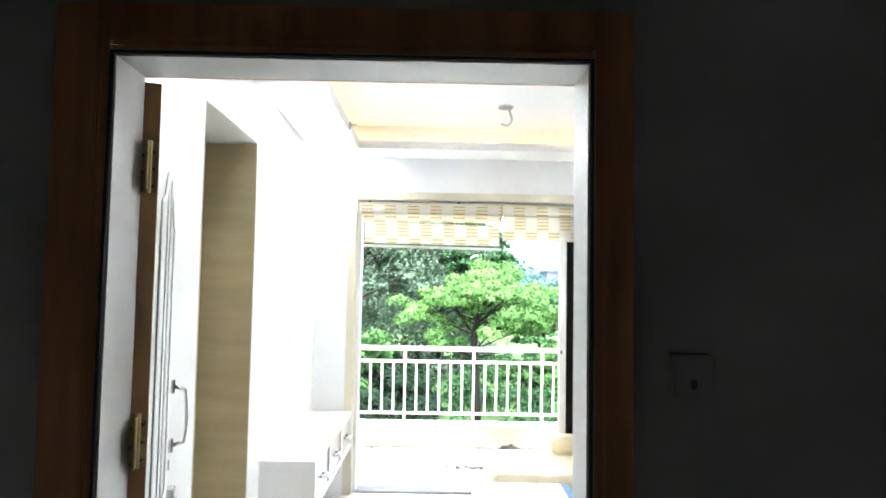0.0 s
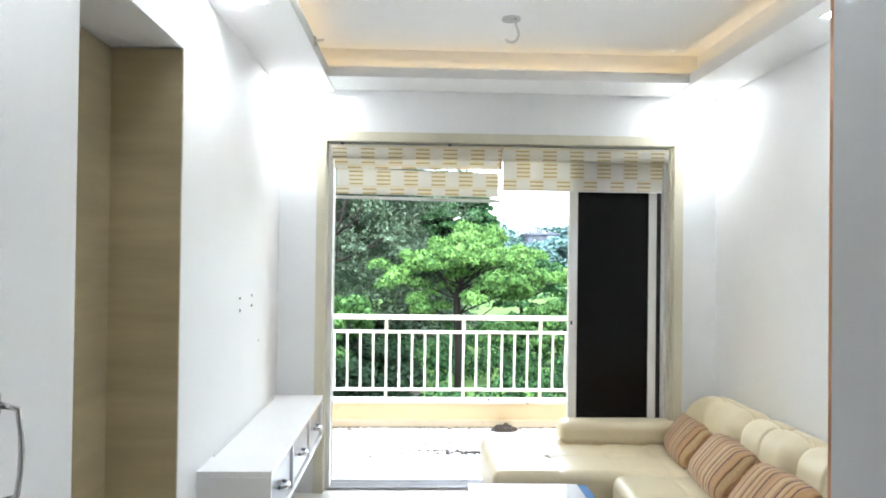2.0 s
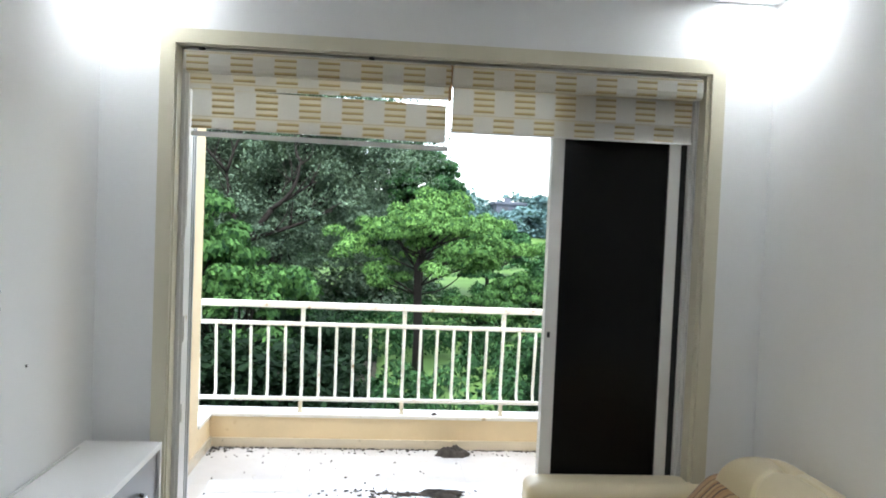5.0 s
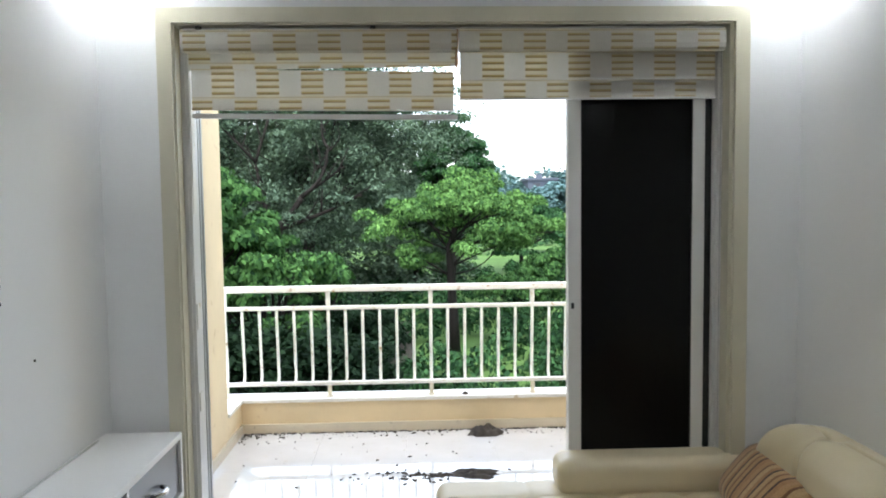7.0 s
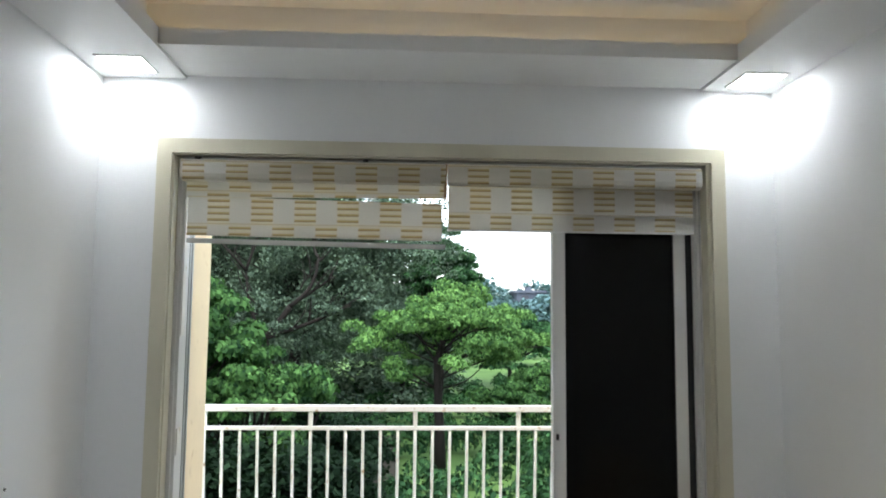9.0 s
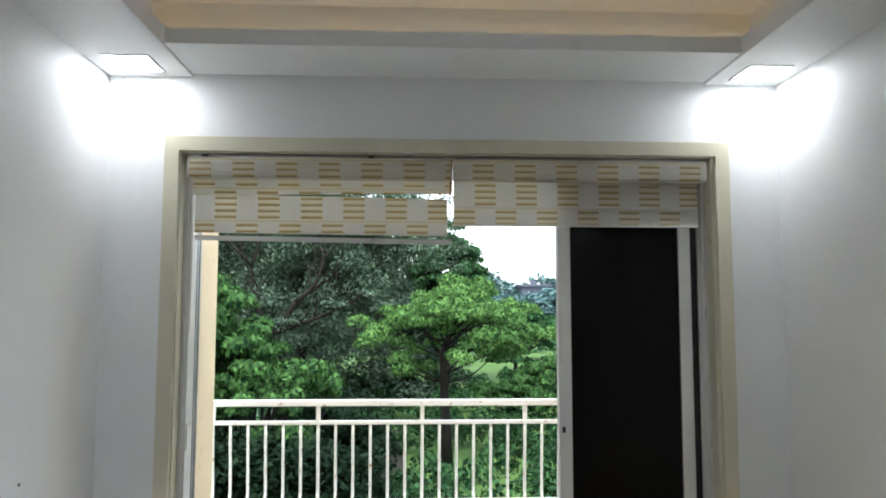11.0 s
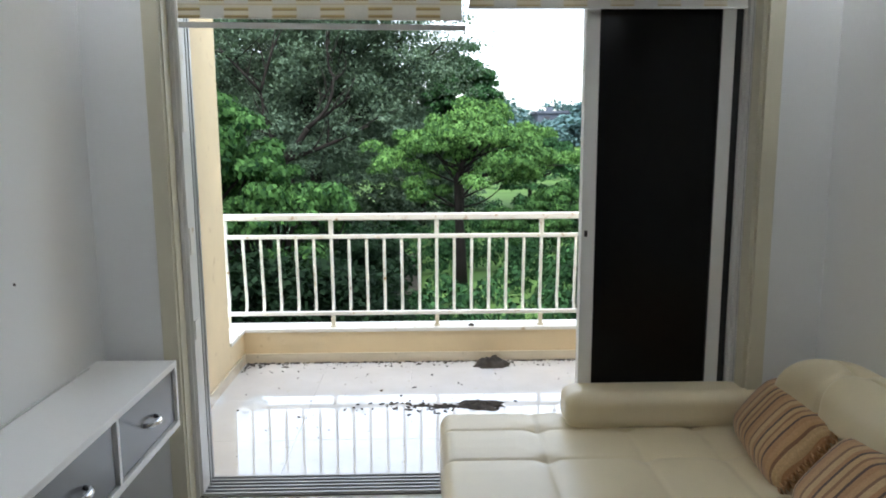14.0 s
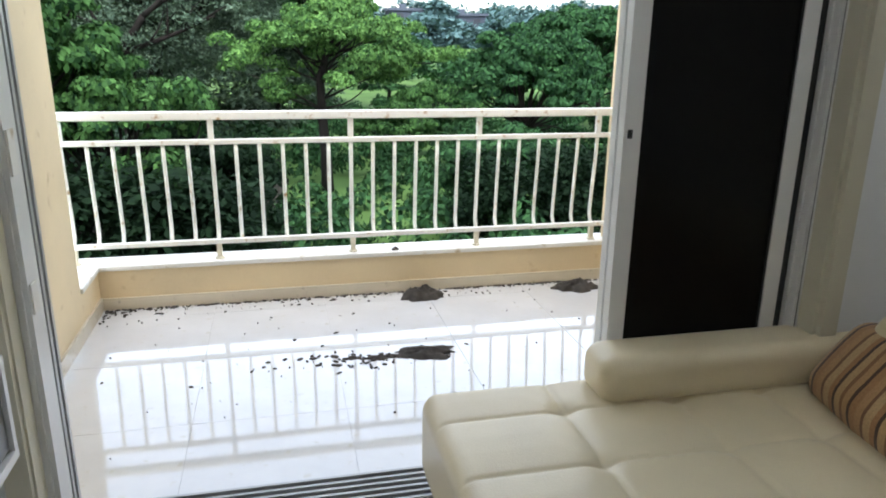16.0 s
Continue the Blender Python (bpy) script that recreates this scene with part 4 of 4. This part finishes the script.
for x, y in ((0.10, 7.27), (0.23, 7.17), (0.31, 7.32), (0.05, 7.05), (-0.1, 6.95), (-0.35, 6.85), (0.28, 6.98), (0.21, 6.97)):
    bit(x, y, 0.012)
ob = part("dirt_crumbs", bits, DIRT)
tagged(ob, "dark crumbs of dirt scattered over balcony tiles", "dirt", "", "stuff")

# ---------------------------------------------------------------- outdoors
rng = np.random.default_rng(11)
N = 60
gx, gy = np.meshgrid(np.linspace(-1, 1, N), np.linspace(0, 1, N))
gx, gy = np.sign(gx) * np.abs(gx) ** 1.8 * 900, 8.3 + gy ** 2.2 * 1500
gz = GROUND + 0.15 * np.sin(gx * 0.35) * np.cos(gy * 0.28) + np.clip((gy - 70) / 120, 0, 1) * 2.6 + 5.0 * np.exp(-(((gy - 190) / 45) ** 2)) * (0.7 + 0.3 * np.sin(gx * 0.05))
gz[0, :] = GROUND
verts = np.stack([gx, gy, gz], -1).reshape(-1, 3)
idx = np.arange(N * N).reshape(N, N)
quads = np.stack([idx[:-1, :-1], idx[:-1, 1:], idx[1:, 1:], idx[1:, :-1]], -1).reshape(-1, 4)
tagged(sheet_mesh("ground", verts, quads, GRASS), "wild green grass ground rising to a far ridge", "ground", "", "structure")
tagged(part("ground_near", boxes((-900, 900, -300, 8.3, GROUND - 0.1, GROUND)), GRASS), "grass ground around the building", "ground", "", "structure")


# dark sheet over the grass stands in for tree shade
tagged(part("ground_shaded", boxes((-16, 0.2, 9.5, 31, GROUND - 0.1, GROUND + 0.17)), SHADED_SOIL), "ground under the near trees, coloured dark for shade", "ground", "", "structure")


def limb(bm, a, b, r0, r1, bend, seed, n=6):
    g = np.random.default_rng(seed)
    off = Vector(g.normal(size=3)) * bend
    pts = [Vector(a).lerp(Vector(b), k / n) + off * math.sin(math.pi * k / n) for k in range(n + 1)]
    tube(bm, pts, [r0 + (r1 - r0) * k / n for k in range(n + 1)], 7)


def spreading_tree():
    """Light green tree: dark straight trunk, limbs in tiers that end in sprays of rounded clumps."""
    t = thing("tree", (1.45, 25.6, GROUND), "light green spreading tree with tiers of rounded leaf clumps", "tree")
    bm, domes, g = bmesh.new(), [], np.random.default_rng(21)
    tube(bm, [(0.08, 0, 0), (0.06, 0, 1.2), (0.0, 0, 2.2), (-0.05, 0, 3.4), (0.25, 0, 4.3), (0.6, 0, 5.0)], [0.2, 0.16, 0.14, 0.12, 0.08, 0.04], 9)
    for tier, (n, r0, r1, low) in enumerate(((5, 0.2, 0.7, 0.0), (8, 0.9, 1.5, 0.1), (11, 1.6, 2.2, 0.15), (12, 2.3, 2.9, 0.35), (8, 1.4, 2.2, 0.85), (9, 1.0, 2.3, 1.35))):
        for k in range(n):
            a = 2 * math.pi * (k + 0.6 * g.random()) / n + tier
            r = r0 + (r1 - r0) * g.random()
            x, y = 0.45 + r * math.cos(a), 0.9 * r * math.sin(a)
            off = math.hypot(x - 0.9, 0.8 * y)
            z = 5.5 - (0.36 if x < 0.9 else 0.55) * off - low + 0.2 * g.normal()
            start = min(max(2.5, z - 0.5 - 0.9 * g.random()), 4.2)
            if tier < 3 or k % 3 == 0:
                limb(bm, (max(-0.05, 0.33 * (start - 3.5)), 0, start), (x, y, z - 0.1), 0.036, 0.012, 0.16, 300 * tier + k)
            for j in range(2 + int(3 * g.random())):
                s = 0.2 + 0.17 * g.random()
                domes.append((x + 0.42 * g.normal(), y + 0.42 * g.normal(), z + 0.13 * g.normal(), s * 1.3, s * 1.3, s * 0.95))
    part("trunk", bm, BARK, t, "dark trunk and limbs", True)
    dome_leaves("crown", domes, 230, 0.115, LEAF_LIGHT, t, 22)


def dark_tree(at, height, pads_n, spread, seed, leaning, label, per=220, size=0.2):
    t = thing("tree", (at[0], at[1], GROUND), label, "tree")
    bm, pads, g = bmesh.new(), [], np.random.default_rng(seed)
    tube(bm, [(0, 0, 0), (0.15, 0, height * 0.18), (0.4 * leaning, 0, height * 0.36)], [0.36, 0.28, 0.22], 9)
    root = Vector((0.4 * leaning, 0, height * 0.36))
    tips = []
    for k in range(9):
        f = k / 8
        tip = Vector(((-0.9 + 1.9 * f) * spread[0] * (0.75 + 0.3 * g.random()), g.normal() * spread[1] * 0.4, height * (0.62 + 0.34 * math.sin(math.pi * (0.15 + 0.7 * f)) * (0.7 + 0.4 * g.random()))))
        limb(bm, root, tip, 0.15, 0.03, 0.5, seed + k, 8)
        tips.append(tip)
    if leaning > 1:                                      # bare forked limbs on the near side
        fork = Vector((-0.2, -4.1, 3.9))
        tube(bm, [(0.1, -2.2, 0), (-0.25, -3.0, 1.5), (-0.1, -3.6, 2.8), fork], [0.26, 0.22, 0.2, 0.17], 9)
        knee = Vector((0.75, -4.2, 5.1))
        limb(bm, fork, knee, 0.14, 0.11, 0.08, seed + 300, 8)
        for k, (a, b, r) in enumerate(((knee, (1.75, -4.3, 6.9), 0.10), (knee, (2.3, -4.1, 6.2), 0.07), (fork, (2.95, -4.2, 5.15), 0.11), (fork, (-0.9, -4.2, 6.4), 0.09),
                                       ((-0.9, -4.2, 6.4), (-0.3, -4.1, 8.2), 0.06), ((-0.9, -4.2, 6.4), (-2.3, -4.2, 7.9), 0.06), ((1.75, -4.3, 6.9), (1.5, -4.0, 8.5), 0.06))):
            a, b = Vector(a), Vector(b)
            limb(bm, a, b, r, 0.035, 0.16, seed + 310 + k, 10)
            for j in range(4):
                limb(bm, a.lerp(b, 0.35 + 0.17 * j), a.lerp(b, 0.6 + 0.2 * j) + Vector((0.75 * g.normal(), 0.2, 0.25 + 0.6 * g.random())), 0.035, 0.008, 0.12, seed + 340 + 5 * k + j)
        for k in range(12):
            s = 0.3 + 0.3 * g.random()
            pads.append((-3.6 + 8.4 * g.random(), -4.3 - 0.3 * g.random(), 4.2 + 5.0 * g.random(), s, s, s * 0.6))
    for k in range(pads_n):
        tip = tips[k % 9]
        f = 0.1 + 0.95 * g.random() ** 0.75
        c = root.lerp(tip, f) + Vector(g.normal(size=3)) * ((0.8 + 0.5 * (1 - f)) * spread[0] / 4.8)
        s = (0.55 + 0.5 * g.random()) * spread[0] / 4.8
        pads.append((c.x, c.y, c.z, s, s, s * 0.7))
        if k % 3 == 0:
            limb(bm, root.lerp(tip, f * 0.6), c, 0.045, 0.01, 0.2, seed + 50 + k)
    part("trunk", bm, BARK, t, "dark brown trunk and limbs", True)
    leaves("crown", pads, per, size, LEAF_DARK, t, seed + 1, 0.8, 0.2)


def bush_tree(at, z, size, n, material, seed, label, leaf=0.17, per=200, grow=1.0):
    """Leafy tree: a crown of rounded clumps in overlapping layers on a dark trunk."""
    t = thing("tree", (at[0], at[1], GROUND), label, "tree")
    bm, domes, g = bmesh.new(), [], np.random.default_rng(seed)
    tube(bm, [(0, 0, 0), (0.1, 0.05, (z - GROUND) * 0.4), (0, 0, (z - GROUND) * 0.8)], [0.16, 0.12, 0.08], 8)
    for k in range(n):
        u = Vector(g.normal(size=3)).normalized()
        u *= 0.72 + 0.36 * g.random()
        c = Vector((u.x * size[0], u.y * size[1], z - GROUND + (abs(u.z) if k % 5 else u.z) * size[2] + 0.12 * g.normal()))
        s = (0.17 + 0.15 * g.random()) * min(size[0], 2.4) / 2.0 * 1.2 * grow
        domes.append((c.x, c.y, c.z, s * 1.3, s * 1.3, s * 0.8))
        if k % 3 == 0:
            limb(bm, (0, 0, (z - GROUND) * 0.6), c, 0.05, 0.012, 0.15, seed + k)
    part("trunk", bm, BARK, t, "dark trunk and limbs", True)
    dome_leaves("crown", domes, per, leaf, material, t, seed + 1)


spreading_tree()
dark_tree((-4.6, 33.5), 10.9, 640, (6.0, 3.0), 31, 1.2, "tall dull dark green tree with bare dark limbs", 300, 0.125)
dark_tree((-13.5, 38.0), 12.5, 200, (5.0, 3.0), 57, -0.4, "tall dull dark green tree with open crown")
bush_tree((2.2, 40.0), 2.7, (1.7, 1.4, 3.2), 125, LEAF_MID, 44, "tall narrow green tree with clumped leaves", 0.2, 210, 1.4)
bush_tree((0.2, 42.0), 1.6, (1.7, 1.4, 2.6), 95, LEAF_DARK, 47, "tall dull green tree with clumped leaves", 0.2, 210, 1.4)
bush_tree((-3.9, 15.0), 0.85, (1.7, 1.5, 1.5), 115, LEAF_LEFT, 61, "leafy green tree close to the balcony", 0.12, 220)
bush_tree((-2.3, 15.4), 0.05, (1.35, 1.3, 0.85), 95, LEAF_LEFT, 66, "leafy green tree close to the balcony", 0.11, 200)
bush_tree((-1.2, 16.2), -1.15, (1.2, 1.2, 0.9), 80, LEAF_SHADE, 68, "leafy tree close to the balcony, shade put into its leaf colour", 0.11, 240)
bush_tree((-6.5, 19.0), 0.4, (2.6, 2.0, 2.2), 110, LEAF_MID, 71, "leafy mid-green tree among the undergrowth", 0.18)
bush_tree((8.3, 27.0), -0.4, (2.4, 2.0, 1.9), 130, LEAF_MID, 76, "rounded mid-green tree among the undergrowth", 0.17)
bush_tree((11.8, 31.0), 0.3, (3.0, 2.2, 2.2), 120, LEAF_MID, 81, "rounded mid-green tree among the undergrowth", 0.2)
bush_tree((5.6, 21.0), -1.9, (1.5, 1.3, 1.0), 70, LEAF_MID, 86, "low mid-green tree among the undergrowth", 0.15)
bush_tree((16.0, 38.0), 0.6, (3.6, 2.6, 2.4), 110, LEAF_MID, 91, "rounded mid-green tree among the undergrowth", 0.22)
bush_tree((4.6, 33.0), -2.3, (1.7, 1.3, 0.9), 70, LEAF_LEFT, 98, "low fresh green shrub in the field", 0.17)
bush_tree((8.2, 40.0), -2.0, (2.2, 1.6, 1.1), 80, LEAF_LEFT, 99, "low fresh green shrub in the field", 0.2)
bush_tree((7.5, 52.0), -0.2, (3.4, 2.6, 2.0), 110, LEAF_MID, 95, "rounded mid-green tree far off", 0.26)


def undergrowth():
    g = np.random.default_rng(101)
    pads = []
    for k in range(1200):
        d = 11 + 42 * g.random() ** 1.2
        x = (g.random() * 1.1 - 0.52) * (d + 4)
        lush = 0.35 + 0.9 * g.random() ** 2
        if x < 0.6 - 0.03 * d and d < 27 and (d < 18 or g.random() < 0.93):
            continue
        pads.append((x, d, GROUND + 0.25 * lush + 0.35 * g.random(), 0.36 + 0.3 * g.random(), 0.36, 0.25 + 0.4 * lush))
    ob = dome_leaves("undergrowth", pads, 140, 0.18, LEAF_MID, None, 102)
    tagged(ob, "dense green undergrowth of shrubs and creepers", "shrubs", "", "stuff")
    # clumps in near-black leaves paint the deep shade below the trees
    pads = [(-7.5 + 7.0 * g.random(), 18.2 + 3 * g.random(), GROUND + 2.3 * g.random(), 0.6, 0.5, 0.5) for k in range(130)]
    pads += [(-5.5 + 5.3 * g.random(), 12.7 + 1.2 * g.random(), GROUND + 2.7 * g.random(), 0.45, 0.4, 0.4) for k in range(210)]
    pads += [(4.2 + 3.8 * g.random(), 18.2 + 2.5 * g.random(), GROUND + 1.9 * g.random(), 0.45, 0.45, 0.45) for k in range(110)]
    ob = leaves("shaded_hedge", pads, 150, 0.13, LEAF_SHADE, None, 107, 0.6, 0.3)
    tagged(ob, "undergrowth beneath the trees, coloured near black for shade", "shrubs", "", "stuff")
    pads = []
    for k in range(620):
        x = -24 + 27 * g.random()
        pads.append((x, 40 + 10 * g.random(), GROUND + (8.2 if x < -1 else 6.0) * g.random() ** 0.8, 1.3, 1.1, 1.0))
    ob = leaves("dark_thicket", pads, 130, 0.28, LEAF_DARK, None, 105, 0.6, 0.2)
    tagged(ob, "dense dark thicket of trees behind", "woods", "", "stuff")
    pads = [((g.random() * 1.2 - 0.35) * 70, 56 + 66 * g.random(), GROUND + 0.6 + 1.3 * g.random(), 2.0, 1.6, 1.3) for k in range(190)]
    ob = leaves("far_bushes", pads, 200, 0.5, LEAF_MID, None, 103, 0.5, 0.3)
    tagged(ob, "hazy far bushes across the valley", "shrubs", "", "stuff")
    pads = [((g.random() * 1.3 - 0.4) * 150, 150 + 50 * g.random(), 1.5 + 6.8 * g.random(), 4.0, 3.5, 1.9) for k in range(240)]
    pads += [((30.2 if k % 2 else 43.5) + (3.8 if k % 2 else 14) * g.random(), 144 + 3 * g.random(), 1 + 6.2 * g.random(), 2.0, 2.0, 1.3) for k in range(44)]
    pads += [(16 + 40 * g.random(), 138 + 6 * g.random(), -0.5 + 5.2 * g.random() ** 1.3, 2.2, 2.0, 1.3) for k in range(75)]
    # ridge haze comes only from the bluish leaf colour
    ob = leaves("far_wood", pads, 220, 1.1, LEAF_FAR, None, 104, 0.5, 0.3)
    tagged(ob, "wooded ridge on the horizon, haze tinted into its leaves", "woods", "", "stuff")


undergrowth()


def far_house(x, y, z, w, d, storeys, label):
    h = thing("apartment_building", (x, y, z), label, "building", "buildings on the ridge")
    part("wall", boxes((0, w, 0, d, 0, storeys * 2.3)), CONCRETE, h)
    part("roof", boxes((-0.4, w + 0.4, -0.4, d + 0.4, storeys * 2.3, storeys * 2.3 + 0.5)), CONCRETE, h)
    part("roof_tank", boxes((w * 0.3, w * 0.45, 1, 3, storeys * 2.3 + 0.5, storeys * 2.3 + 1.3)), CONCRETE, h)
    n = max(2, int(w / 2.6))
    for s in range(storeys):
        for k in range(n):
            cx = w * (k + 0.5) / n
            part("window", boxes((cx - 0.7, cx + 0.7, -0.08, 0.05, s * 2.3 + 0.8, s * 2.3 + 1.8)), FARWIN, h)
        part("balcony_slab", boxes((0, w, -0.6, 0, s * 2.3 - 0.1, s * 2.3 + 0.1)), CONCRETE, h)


far_house(22.9, 147, -0.5, 6.8, 8, 3, "grey apartment building among ridge trees, tinted for haze")
far_house(34.6, 148, -1.2, 7.6, 9, 3, "grey apartment building among ridge trees, tinted for haze")

# ---------------------------------------------------------------- floor tiles, last
def tiles(parent, material, x0, x1, y0, y1, z, size, gap=0.002):
    shared = {}
    nx, ny = math.ceil((x1 - x0) / size), math.ceil((y1 - y0) / size)
    for i in range(nx):
        for j in range(ny):
            w, d = min(size, x1 - x0 - i * size), min(size, y1 - y0 - j * size)
            if w < 0.02 or d < 0.02:
                continue
            key = (round(w, 3), round(d, 3))
            if key not in shared:
                bm = block(gap / 2, w - gap / 2, gap / 2, d - gap / 2, -0.004, 0.0, 0.0006, 1)
                me = bpy.data.meshes.new("tile")
                bm.to_mesh(me)
                bm.free()
                me.materials.append(material)
                shared[key] = me
            ob = new("tile", shared[key])
            ob.parent = parent
            ob.location = (x0 + i * size, y0 + j * size, z)


tiles(bpy.data.objects["floor_balcony"], BTILE, BX0, BX1, YW1, BY, 0.0, 0.6, 0.0012)
tiles(bpy.data.objects["floor"], TILE, XL, XR, YE1, 5.735, FL, 0.6)
tiles(bpy.data.objects["floor"], TILE, XL - 0.9, XR + 0.1, -1.8, YE1, FL, 0.6)
